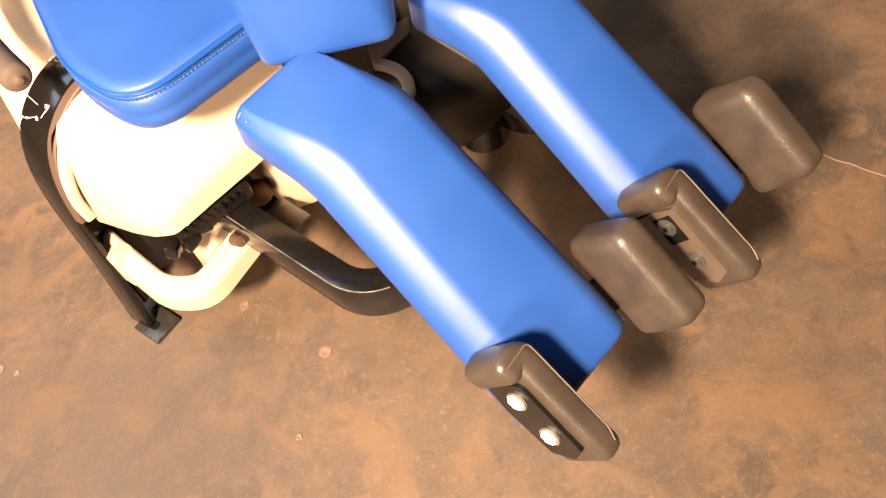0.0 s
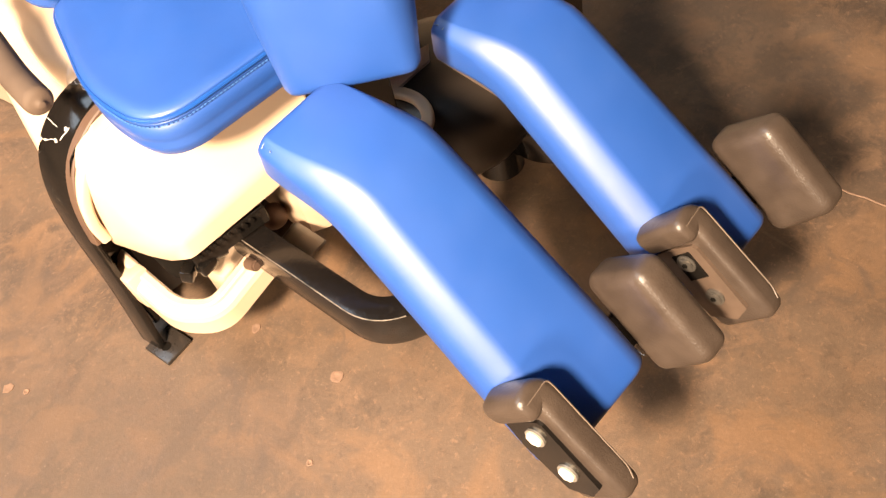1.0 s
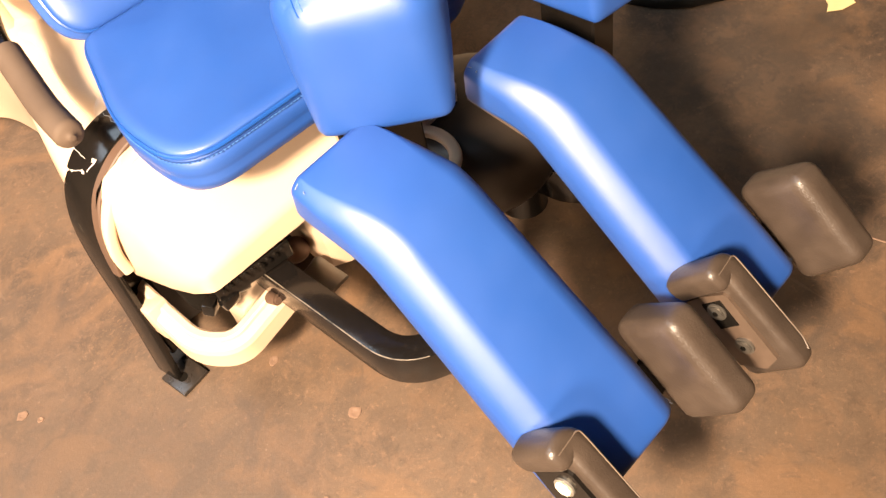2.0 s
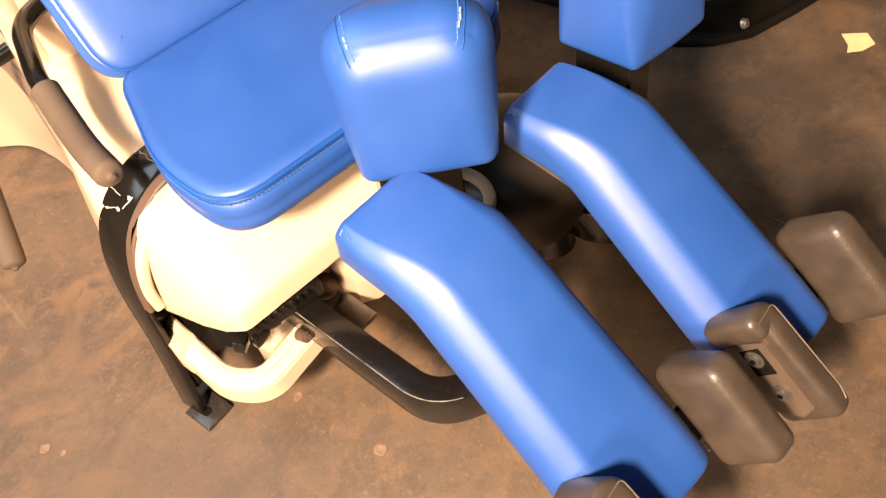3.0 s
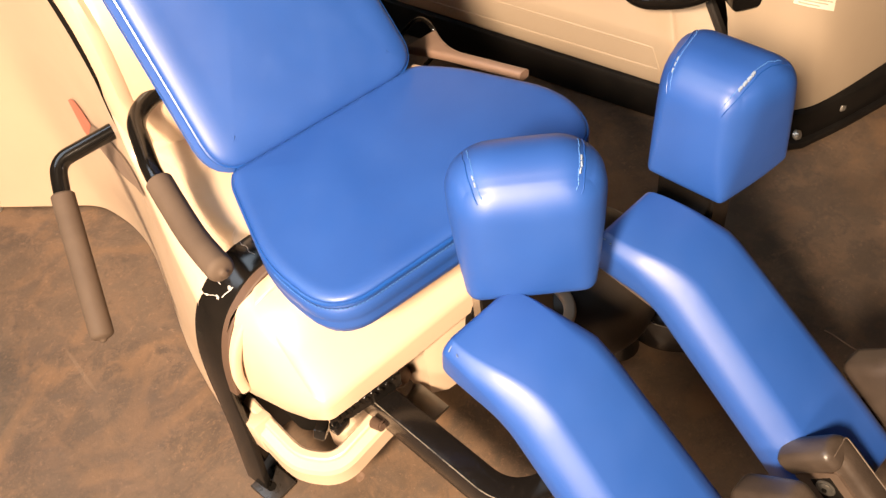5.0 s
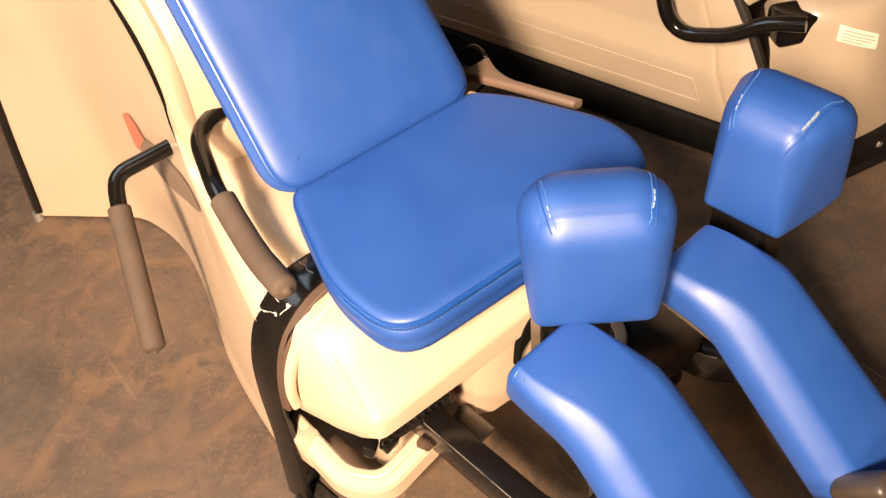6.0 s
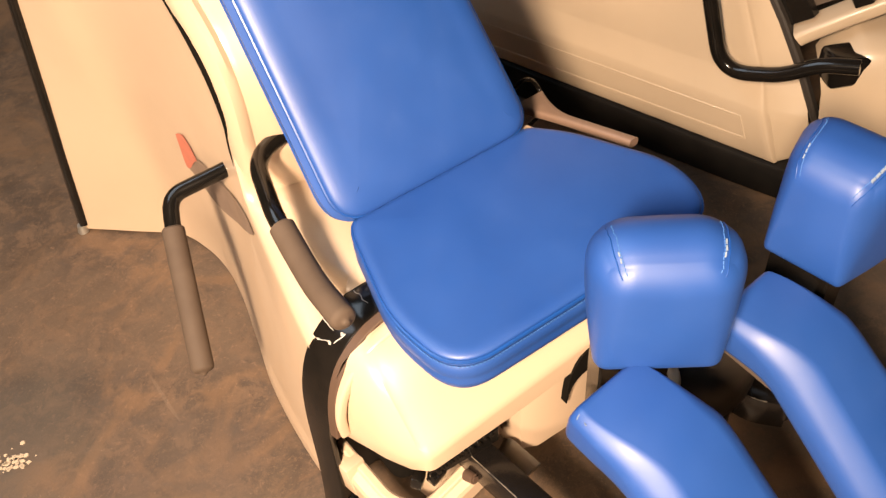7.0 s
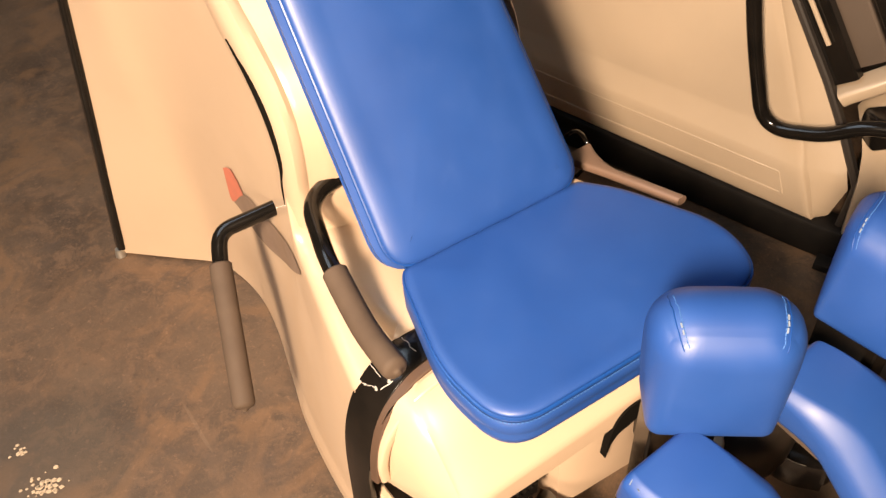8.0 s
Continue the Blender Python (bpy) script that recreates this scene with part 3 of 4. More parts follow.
SWOOSH_GREY = [(0.600, 0.322, 0.003), (0.575, 0.335, 0.020), (0.54, 0.345, 0.042), (0.50, 0.350, 0.050), (0.45, 0.357, 0.047), (0.40, 0.370, 0.042), (0.35, 0.388, 0.038), (0.30, 0.408, 0.034), (0.26, 0.424, 0.025), (0.235, 0.432, 0.014), (0.215, 0.437, 0.003)]
side_panel()


def bulkhead():
    part("front_bulkhead", box((0.44, 0.02, 0.40), pose(-0.08, -0.045, 0.21), 0.004, 1), DARK, machine)


bulkhead()


def column():
    # moulded column behind the backrest; local x across, y up along the recline, z towards the sitter
    m = pose(0.0, 0.006, 0.572, 90 - RECLINE, 0, 0)
    half = [(0.0, -0.168), (-0.135, -0.168), (-0.165, -0.171), (-0.185, -0.180), (-0.197, -0.192), (-0.207, -0.196), (-0.217, -0.190), (-0.228, -0.192), (-0.238, -0.206), (-0.242, -0.230), (-0.240, -0.264), (-0.234, -0.282), (-0.19, -0.284)]
    rings = []
    for yy, k, dz, deep in ((-0.04, 0.84, -0.115, 1.02), (0.0, 0.88, -0.088, 1.02), (0.03, 0.92, -0.066, 1.02), (0.06, 0.965, -0.045, 1.02), (0.087, 0.985, -0.028, 1.0), (0.115, 0.99, -0.008, 1.0), (0.142, 1.0, 0.016, 1.0), (0.17, 1.0, 0.042, 1.0), (0.2, 1.0, 0.068, 1.0), (0.23, 1.0, 0.090, 1.0), (0.263, 1.0, 0.106, 1.0), (0.295, 1.0, 0.114, 1.0), (0.33, 1.0, 0.115, 1.0), (0.36, 1.0, 0.109, 1.0), (0.39, 1.0, 0.100, 1.0), (0.42, 0.995, 0.088, 1.0), (0.45, 0.99, 0.072, 0.95), (0.52, 0.97, 0.04, 0.9), (0.7, 0.95, 0.0, 0.8)):
        left = [Vector((a * k, yy, (b if b > -0.20 else -0.20 + (b + 0.20) * deep) + dz)) for a, b in half]
        rings.append(left + [Vector((-p.x, p.y, p.z)) for p in reversed(left[1:])])
    c = part("back_column", loft(rings), CREAM, machine, "cream moulded column behind the backrest")
    c.matrix_basis = m
    # shade in the gap between the column and the side panel: a solid near-black strip
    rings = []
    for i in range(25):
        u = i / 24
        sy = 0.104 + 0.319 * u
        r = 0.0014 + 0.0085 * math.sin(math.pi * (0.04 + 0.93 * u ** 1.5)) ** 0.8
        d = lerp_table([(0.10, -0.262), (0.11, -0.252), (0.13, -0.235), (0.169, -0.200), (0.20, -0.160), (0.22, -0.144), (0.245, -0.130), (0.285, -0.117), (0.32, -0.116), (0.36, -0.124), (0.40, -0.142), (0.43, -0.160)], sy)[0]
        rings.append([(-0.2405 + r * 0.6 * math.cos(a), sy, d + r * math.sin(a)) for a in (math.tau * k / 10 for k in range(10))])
    part("gap_shade_strip", loft(rings), GAP_SHADE, c, "near-black strip for the shade in the gap beside the column")
    # boss that carries the seat hinge
    edge = smooth_outline([(-0.190, 0.27), (-0.206, 0.17), (-0.221, 0.085), (-0.225, 0.02), (-0.216, -0.030), (-0.190, -0.052), (0.165, -0.055), (0.205, 0.05), (0.208, 0.27)], 4)
    b = loft([[p * k + Vector((0, 0.10 * (1 - k), z)) for p in edge] for z, k in ((0.40, 1.03), (0.470, 1.0), (0.484, 0.985), (0.492, 0.96), (0.496, 0.92), (0.4965, 0.6))])
    part("hinge_boss", b, CREAM, machine)
    edge = [(-0.222, 0.21), (-0.234, 0.15), (-0.239, 0.085), (-0.236, 0.02), (-0.222, -0.035), (-0.192, -0.064), (-0.16, -0.078), (-0.10, -0.078), (-0.10, 0.21)]
    b = loft([[(x * k, y * k, z) for x, y in edge] for z, k in ((0.40, 1.0), (0.450, 1.0), (0.456, 0.985), (0.458, 0.96))])
    part("boss_flange", b, CREAM, machine)


column()


def front_leg():
    path = bez([(-0.125, -0.066, 0.483), (-0.20, -0.068, 0.479), (-0.248, -0.071, 0.466), (-0.294, -0.077, 0.432), (-0.322, -0.084, 0.377), (-0.336, -0.091, 0.30), (-0.346, -0.104, 0.16), (-0.357, -0.112, 0.05), (-0.361, -0.115, 0.008)])
    rings = []
    for i, p in enumerate(path):
        t = (path[min(i + 1, len(path) - 1)] - path[max(i - 1, 0)]).normalized()
        side = t.cross(Vector((0.22, -0.975, 0))).normalized()
        top = side.cross(t).normalized()
        wider = 0.012 * min(1.0, max(0.0, (p.z - 0.27) / 0.08))
        rings.append([p + side * a + top * (b + wider / 2) for a, b in rrect(0.014, 0.053 + wider, 0.004, 2)])
    leg = part("frame_leg", loft(rings), BLACK, machine)
    lining = [p + Vector((0.005, -0.045, -0.003)) for p in path if p.z > 0.29]
    part("strap_lining", sweep(lining, rrect(0.010, 0.018, 0.002, 1), up=(0.22, -0.975, 0)), LINING, leg, "brown rubber lining inside the strap")
    foot = part("foot_plate", box((0.058, 0.062, 0.008), pose(-0.347, -0.139, 0.004, 0, 0, 10), 0.002), FOOT, leg, "black foot plate with a bolt hole")
    part("inner_web", box((0.05, 0.012, 0.26), pose(-0.318, -0.084, 0.15, 0, 0, 28), 0.003, 1), BLACK, leg)
    # chipped paint across the bar
    rnd = random.Random(11)

    def on_strap(f, w):
        i = f * (len(path) - 1)
        k = min(int(i), len(path) - 2)
        p, t = path[k].lerp(path[k + 1], i - k), (path[k + 1] - path[k]).normalized()
        side = t.cross(Vector((0.22, -0.975, 0))).normalized()
        if side.z < 0 or (abs(side.z) < 0.3 and side.x > 0):
            side = -side
        return p + side * 0.0068 + side.cross(t).normalized() * w
    def mark(name, spots, thick, label):
        line = [on_strap(f + rnd.uniform(-0.0012, 0.0012), w + rnd.uniform(-0.0006, 0.0006)) for f, w in spots]
        part(name, sweep(line, rrect(thick * 0.75, 0.0012, 0.0003, 1)), WHITE, leg, label)
    mark("scratch", [(0.292 + 0.0015 * q, -0.026 + 0.0050 * q) for q in range(7)], 0.0016, "pale scratch across the black paint")
    mark("scratch", [(0.282 + 0.0120 * q, 0.026 - 0.0020 * q) for q in range(5)], 0.0026, "broad pale scratch along the strap")
    mark("scratch", [(0.334 + 0.004 * q, 0.010 + 0.003 * (q % 2) - 0.0058 * q) for q in range(6)], 0.0015, "pale scratch across the black paint")
    mark("scratch", [(0.143 + 0.004 * math.sin(q * 1.9), -0.020 + 0.006 * q) for q in range(7)], 0.0014, "pale scratch across the black paint")
    for f, w, spread, n, size in ((0.290, 0.022, 0.003, 5, 0.0034), (0.338, 0.010, 0.004, 5, 0.0028), (0.352, -0.016, 0.003, 3, 0.0024)):
        bm = bmesh.new()
        for q in range(n):
            c = on_strap(f + rnd.gauss(0, spread * 0.5), w + rnd.gauss(0, spread))
            k, a0 = rnd.randint(5, 7), rnd.uniform(0, 6)
            ring = [Vector((size * rnd.uniform(0.3, 1.2) * math.cos(a0 + math.tau * j / k), size * rnd.uniform(0.3, 1.2) * math.sin(a0 + math.tau * j / k), 0)) for j in range(k)]
            loft([[c + p - Vector((0, 0, 0.0008)) for p in ring], [c + p * 0.85 + Vector((0, 0, 0.0012)) for p in ring]], bm=bm)
        part("paint_chip", bm, WHITE, leg, "patch of chipped paint showing bare metal", smooth=False)
    part("bolt_hole", cyl(0.009, 0.001, pose(-0.352, -0.142, 0.0087), 14), GAP_SHADE, foot)


front_leg()


def step():
    path = fillet([(-0.318, -0.078, 0.178), (-0.303, -0.225, 0.150), (-0.262, -0.272, 0.148), (-0.115, -0.262, 0.185)], 0.026, 7)
    sec = [(-0.012, -0.028), (0.019, -0.028), (0.023, -0.024), (0.0225, 0.008), (0.019, 0.016), (0.006, 0.0205), (0.004, 0.0255), (0.001, 0.0272), (-0.009, 0.0275), (-0.0128, 0.0245), (-0.0140, 0.018), (-0.0135, -0.022)]
    g = part("step_guard", sweep(path, sec), CREAM, machine, "cream moulded foot guard", crease=19)
    part("end_tab", box((0.038, 0.084, 0.066), pose(-0.322, -0.112, 0.160, -12, 0, 8), 0.003, 2), CREAM, g)


step()


# ---- legs: pad, knee block, ankle cushions ----
def leg_frame(x, y, yaw):
    return pose(x, y, 0, 0, 0, yaw)


def shoulder():
    """A foam shoulder with a broad, nearly flat facet: from the flat top round to the side."""
    lean, x, z = 0.0, 0.0, 0.0
    out = [(0.0, 0.0)]
    for turn, length, steps in ((27, 0.013, 5), (16, 0.022, 6), (47, 0.027, 6)):
        for i in range(steps):
            a = radians(lean + turn * (i + 0.5) / steps)
            x, z = x - math.cos(a) * length / steps, z - math.sin(a) * length / steps
            out.append((x, z))
        lean += turn
    return [(a - x, b) for a, b in out]


SHOULDER = shoulder()


def leg_pad(m, drop, extra):
    drop0 = drop
    # local: x right, -y forward. profile of the top and width along it
    prof = fillet([(0, 0.002 - drop * 0.3, 0.591 - drop), (0, -0.112, 0.577 - drop * 0.75), (0, -0.412, 0.312)], 0.085, 16)
    fine = []
    for a, b in zip(prof, prof[1:]):
        k = max(1, int((b - a).length / 0.010))
        fine += [a.lerp(b, i / k) for i in range(k)]
    fine.append(prof[-1])
    total = sum((b - a).length for a, b in zip(fine, fine[1:]))
    rings, run = [], 0.0
    th, r = 0.064, 0.010
    stops = []
    for i, p in enumerate(fine):
        if i:
            run += (p - fine[i - 1]).length
        t = (fine[min(i + 1, len(fine) - 1)] - fine[max(i - 1, 0)]).normalized()
        stops.append((run, p, Vector((0, -t.z, t.y)) if t.y > 0 else Vector((0, t.z, -t.y)), t))
    first, last = stops[0], stops[-1]
    stops = [(r * (1 - math.cos(radians(a))), first[1] + first[3] * (r * (1 - math.cos(radians(a)))), first[2], first[3]) for a in (0, 22, 45, 67)] + [q for q in stops if r < q[0] < total - r] + [(total - r * (1 - math.cos(radians(a))), last[1] - last[3] * (r * (1 - math.cos(radians(a)))), last[2], last[3]) for a in (67, 45, 22, 0)]
    for run, p, up, t in stops:
        w = 0.146 + extra + 0.030 * min(1.0, run / total * 1.15)
        e = min(run, total - run)
        k = 1.0 if e >= r else math.sqrt(max(0.0, 1 - (1 - e / r) ** 2))
        drop = (1 - k) * r
        half, low = w / 2 - drop * 0.75, drop
        # flat top, a broad soft shoulder on one side, a tighter one on the other
        f = min(1.0, max(0.0, (run - 0.02) / 0.10))
        f = f * f * (3 - 2 * f)
        tight = 0.010 + 0.025 * f
        cut = half - 0.034 * min(1.0, max(0.0, 1 - run / 0.118))
        sec = []
        for i in range(11):
            a = radians(9 * i)
            sec.append((cut - tight + tight * math.cos(a), -0.036 - low + 0.036 * math.sin(a)))
        g = min(1.0, max(0.0, (run - 0.015) / 0.135))
        g = 0.42 + 0.58 * g * g * (3 - 2 * g)
        out = half + 0.012 * (1 - g)
        sec += [(-out + a * g, b * g - low) for a, b in SHOULDER]
        for cx, a0 in ((-out + 0.012, 180), (cut - 0.012, 270)):
            for i in range(4):
                a = radians(a0 + 30 * i)
                sec.append((cx + 0.012 * math.cos(a), -th + low + 0.012 + 0.012 * math.sin(a)))
        ring = []
        for a, b in sec:
            crown = 0.006 * (1 - (2 * a / w) ** 2) if b > -th / 2 else 0
            ring.append(p + Vector((a, 0, 0)) + up * (b + crown * k + 0.008))
        rings.append(ring)
    pad = part("leg_pad", loft(rings), VINYL, machine)
    pad.matrix_basis = m
    rnd = random.Random(int(1000 * drop0) + 5)
    for k in (4, 5, len(rings) - 5, len(rings) - 4):
        for q in (3, 19):
            p = rings[k][q]
            t = Vector((rnd.uniform(-1, 1), rnd.uniform(-0.6, 0.6), rnd.uniform(-0.3, 0.3))).normalized() * 0.004
            n = (p - sum(rings[k], Vector()) / len(rings[k])).normalized() * 0.0008
            part("corner_stitch", sweep([p + n - t, p + n * 1.6, p + n + t], circle(0.0007, 6)), THREAD_WHITE, pad)
    return pad


def rounded_block(w, d, h, r, cuts=11, bulge=0.006, pinch=0.0, top=None, foot=None, roll=None, taper=0.0, lift=0.0):
    """A soft block: rounded edges (r beside, top and foot in height), bulging faces, top narrower by pinch, front (-y) narrower by taper, back foot raised by lift."""
    b = box((w, d, h))
    bmesh.ops.subdivide_edges(b, edges=b.edges[:], cuts=cuts, use_grid_fill=True)
    for v in b.verts:
        p = v.co.copy()
        wide = r + ((top or r) - r) * min(1.0, max(0.0, p.z / h + 0.5)) ** 1.5
        lean = wide + ((roll or wide) - wide) * min(1.0, max(0.0, p.z / h + 0.5)) ** 2
        rad = Vector((wide, lean, (top or r) if p.z > 0 else (foot or r)))
        # crowd the grid towards the edges, where the surface turns
        p = Vector([math.copysign(s / 2 * (1 - (1 - min(1.0, abs(2 * c / s))) ** 1.35), c) for c, s in zip(p, (w, d, h))])
        core = Vector([max(-s / 2 + q, min(s / 2 - q, c)) for c, s, q in zip(p, (w, d, h), rad)])
        dlt = Vector([(a - c) / q for a, c, q in zip(p, core, rad)])
        big = max(abs(dlt.x), abs(dlt.y), abs(dlt.z))
        if big > 1e-9:
            dlt = dlt.normalized() * big
            p = core + Vector([a * q for a, q in zip(dlt, rad)])
        fx, fy, fz = [max(0.0, 1 - (2 * c / s) ** 2) for c, s in zip(p, (w, d, h))]
        p += Vector((math.copysign(bulge * fy * fz, p.x) if abs(p.x) > w * 0.3 else 0, math.copysign(bulge * fx * fz, p.y) if abs(p.y) > d * 0.3 else 0, math.copysign(bulge * fx * fy, p.z) if abs(p.z) > h * 0.3 else 0))
        k = 1 - pinch * (p.z / h + 0.5)
        ahead = min(1.0, max(0.0, 0.5 - p.y / d))
        rise = lift * min(1.0, max(0.0, 0.15 + 1.7 * p.y / d)) ** 2 * min(1.0, max(0.0, 0.5 - p.z / h)) ** 3
        v.co = (p.x * k * (1 - taper * ahead), p.y * k, p.z + rise)
    return b


def knee_pad(m, w, d, h, pinch=-0.11, side=0.018, top=0.050, roll=0.050, taper=0.0, lift=0.0, coarse=0.0010):
    bm = rounded_block(w, d, h, side, 21, 0.004, pinch, top, 0.010, roll, taper, lift)
    skin = BVHTree.FromBMesh(bm)
    k = part("knee_pad", bm, VINYL, machine, "blue vinyl knee pad with sewn corner darts")
    k.matrix_basis = m

    def on_skin(p, lift):
        spot, normal = skin.find_nearest(p)[:2]
        away = (p - spot).normalized()
        return spot + away * lift
    wt, dt = w / 2 * (1 - pinch), d / 2 * (1 - pinch)
    for sx in (-1, 1):
        line = [on_skin(Vector((sx * (wt * (1.06 - 0.37 * u)) * (1 - taper * min(1.0, 1.05 * u)), dt * (0.95 - 2.1 * u), h / 2 + 0.02 - (0.058 + 0.14 * taper) * max(0.0, u - 0.45))), 0.0004) for u in (i / 14 for i in range(15))]
        part("seam", sweep(line, circle(0.0008, 6)), PIPING, k)
        part("stitching", stitch_mesh([on_skin(q + Vector((-sx * 0.0032, 0, 0.01)), 0.0006) for q in line[1:]], 0, 0.0052, 0.0034, 0.0006), THREAD, k)
        if sx > 0:
            part("dart_stitching", stitch_mesh([on_skin(q + Vector((-0.0010, 0, 0.01)), 0.0012) for q in line[8:12]], 0, 0.0085, 0.0058, coarse), THREAD_WHITE, k, "coarse white hand stitching at the corner dart")
        else:
            part("dart_stitching", stitch_mesh([on_skin(q + Vector((0.0010, 0, 0.01)), 0.0008) for q in line[10:13]], 0, 0.0085, 0.0050, 0.0009), THREAD_WHITE, k, "a few white stitches at the corner dart")
    return k


def on_slope(a, q, h):
    """A place on a pad's sloping part: a to the right, q down from the bend, h above the vinyl."""
    return pose(a, -0.112 - 0.754 * q - 0.657 * h, 0.574 - 0.657 * q + 0.754 * h, 41, 0, 0)


def hook_block(depth, length, height):
    """A bent rubber slab: a long leg with a short hook at its upper end, all edges rounded."""
    y0 = length / 2
    path = fillet([(-0.036, y0 - 0.022, 0), (-0.002, y0 - 0.014, 0), (0, -y0, 0)], 0.020, 8)
    a, b = path[0], path[-1]
    ta, tb = (path[1] - a).normalized(), (path[-2] - b).normalized()
    stops = [(a + ta * d, k) for d, k in ((0, 0.62), (0.002, 0.80), (0.006, 0.95), (0.011, 1.0))] + [(p, 1.0) for p in path[1:-1]]
    stops += [(b + tb * d, k) for d, k in ((0.100, 1.0), (0.050, 1.0), (0.016, 0.99), (0.008, 0.93), (0.003, 0.80), (0, 0.60))]
    rings = []
    for i, (p, k) in enumerate(stops):
        t = (stops[min(i + 1, len(stops) - 1)][0] - stops[max(i - 1, 0)][0]).normalized()
        side = t.cross(Vector((0, 0, 1)))
        tilt = 1.0 - 0.10 * p.y / length
        rings.append([p + side * u * k + Vector((0, 0, w * tilt * (0.5 + 0.5 * k))) for u, w in rrect(depth, height, 0.011, 5)])
    return loft(rings)


def ankle_pair(pad, side, near, dull):
    """The two rubber cushions that hold an ankle, with the steel brackets behind them."""
    inner = part("ankle_cushion", rounded_block(0.054, 0.160, 0.105, 0.017, 15, 0.0018, 0.11), RUBBER, pad, "brown moulded rubber ankle cushion")
    inner.matrix_basis = on_slope(side, 0.360, 0.016) @ pose(0, 0, 0, 0, 2, 0)
    part("backing", box((0.010, 0.125, 0.055), pose(0.024, 0, -0.020), 0.003, 2), BLACK, inner)
    part("mount", box((0.06, 0.05, 0.012), pose(-0.040, 0.0, -0.045), 0.003, 1), BLACK, inner)
    outer = part("ankle_cushion", hook_block(0.035, 0.176, 0.086), RUBBER, pad, "bent brown rubber ankle cushion seen from its back")
    outer.matrix_basis = on_slope(near, 0.366, 0.022) @ pose(0, 0, 0, 0, 8, 0)
    rim = [(0.010, 0.074, 0.0405), (0.0110, 0.060, 0.0408), (0.0110, -0.060, 0.0448), (0.006, -0.074, 0.0448)]
    part("mould_seam", sweep(fillet([(-0.028, 0.073, 0.0408)] + rim, 0.014), circle(0.0010, 6), up=(0, 0, 1)), SEAM, outer, "pale moulding line in the rubber")
    plate = [(0.044, 0.020), (0.038, 0.024), (-0.060, 0.024), (-0.072, 0.000), (-0.060, -0.034), (0.010, -0.044), (0.046, -0.040), (0.048, -0.012)]
    part("bracket_plate", loft([[(x, y, z) for y, z in plate] for x in (-0.024, -0.0125)]), STEELPLATE if dull else BLACK, outer, "brown-stained steel bracket" if dull else "black steel bracket", smooth=False)
    if dull:
        part("bracket_slot", box((0.002, 0.040, 0.030), pose(-0.0245, 0.018, -0.004), 0.0008, 1), GAP_SHADE, outer)
    for dy in (0.024, -0.032):
        part("washer", cyl(0.0125 if dull else 0.0130, 0.003, pose(-0.0255, dy, -0.004, 0, 90, 0), 18), DULL if dull else STEEL, outer)
        bolt = part("bolt", cyl(0.0098 if dull else 0.0112, 0.004, pose(-0.0282, dy, -0.004, 0, 90, 0), 12 if dull else 6, 0.0092 if dull else 0.0100, 0.0012), DULL if dull else LABEL, outer, "dull zinc bolt head" if dull else "pale bolt head")
        if dull:
            part("socket", cyl(0.0038, 0.001, pose(-0.0305, dy, -0.004, 0, 90, 0), 6), GAP_SHADE, bolt)


def leg_unit(x, y, yaw, side, drop, near, extra):
    m = leg_frame(x, y, yaw)
    pad = leg_pad(m, drop, extra)
    ankle_pair(pad, side, near, drop > 0)
    br = part("pad_bracket", box((0.132, 0.125, 0.028), pose(0.010 if drop > 0 else 0.002, -0.045, 0.513 - drop, 8, 0, 0), 0.003, 1), DARKBROWN if drop > 0 else BLACK, pad, "black steel bracket under the pad")
    # swing arm, from the pivot under the seat out and round below the pad
    turn = -1 if drop > 0 else 1
    ends = [(-0.052, -0.070, 0.226), (0.07, -0.120, 0.226)] if turn > 0 else [(0.075, -0.020, 0.226), (0.112, -0.062, 0.226)]
    path = fillet([(-0.085 * turn, 0.235, 0.226)] + ends, 0.048, 10)
    arm = part("swing_arm", sweep(path, rrect(0.042, 0.066, 0.003, 2)), WORN, machine, "black square-tube swing arm with worn paint")
    arm.matrix_basis = pose(x, y, 0)
    edge = []
    for a, b in list(zip(path, path[1:]))[:int(0.86 * len(path))]:
        edge.append(a + (b - a).normalized().cross(Vector((0, 0, 1))) * 0.0192 + Vector((0, 0, 0.0325)))
    part("scuff", sweep(edge, rrect(0.0014, 0.0022, 0.0005, 1)), SCUFF, arm, "worn bare edge of the paint")
    part("arm_post", sweep([(0.035, -0.09, 0.22), (0.02, -0.09, 0.36), (0.0, -0.08, 0.52)] if turn > 0 else [(0.112, -0.060, 0.22), (0.112, -0.050, 0.36), (0.060, -0.045, 0.50)], rrect(0.04, 0.04, 0.004, 2), up=(0, 1, 0)), BLACK, arm)


for spot in ((-0.073, -0.470, 4.2, 0.127, 0.0, -0.067, 0.003), (0.193, -0.455, 4.6, 0.123, 0.026, -0.049, -0.004)):
    leg_unit(*spot)

knee_pad(pose(0.009, -0.455, 0.685, 0, 0, -37), 0.160, 0.100, 0.198, pinch=-0.15)
knee_pad(pose(0.341, -0.470, 0.648, 0, 0, -82), 0.178, 0.130, 0.190, pinch=-0.01, side=0.011, top=0.046, roll=0.056, taper=0.33, lift=0.010, coarse=0.0017)


def knee_post(x, y, yaw, low, high):
    part("knee_post", box((0.105, 0.040, high - low), pose(x, y, (low + high) / 2, 0, 0, yaw), 0.003, 1), BLACK, machine, "black steel post below the knee pad")


knee_post(0.005, -0.425, -20, 0.30, 0.60)
knee_post(0.330, -0.462, 86, 0.30, 0.575)


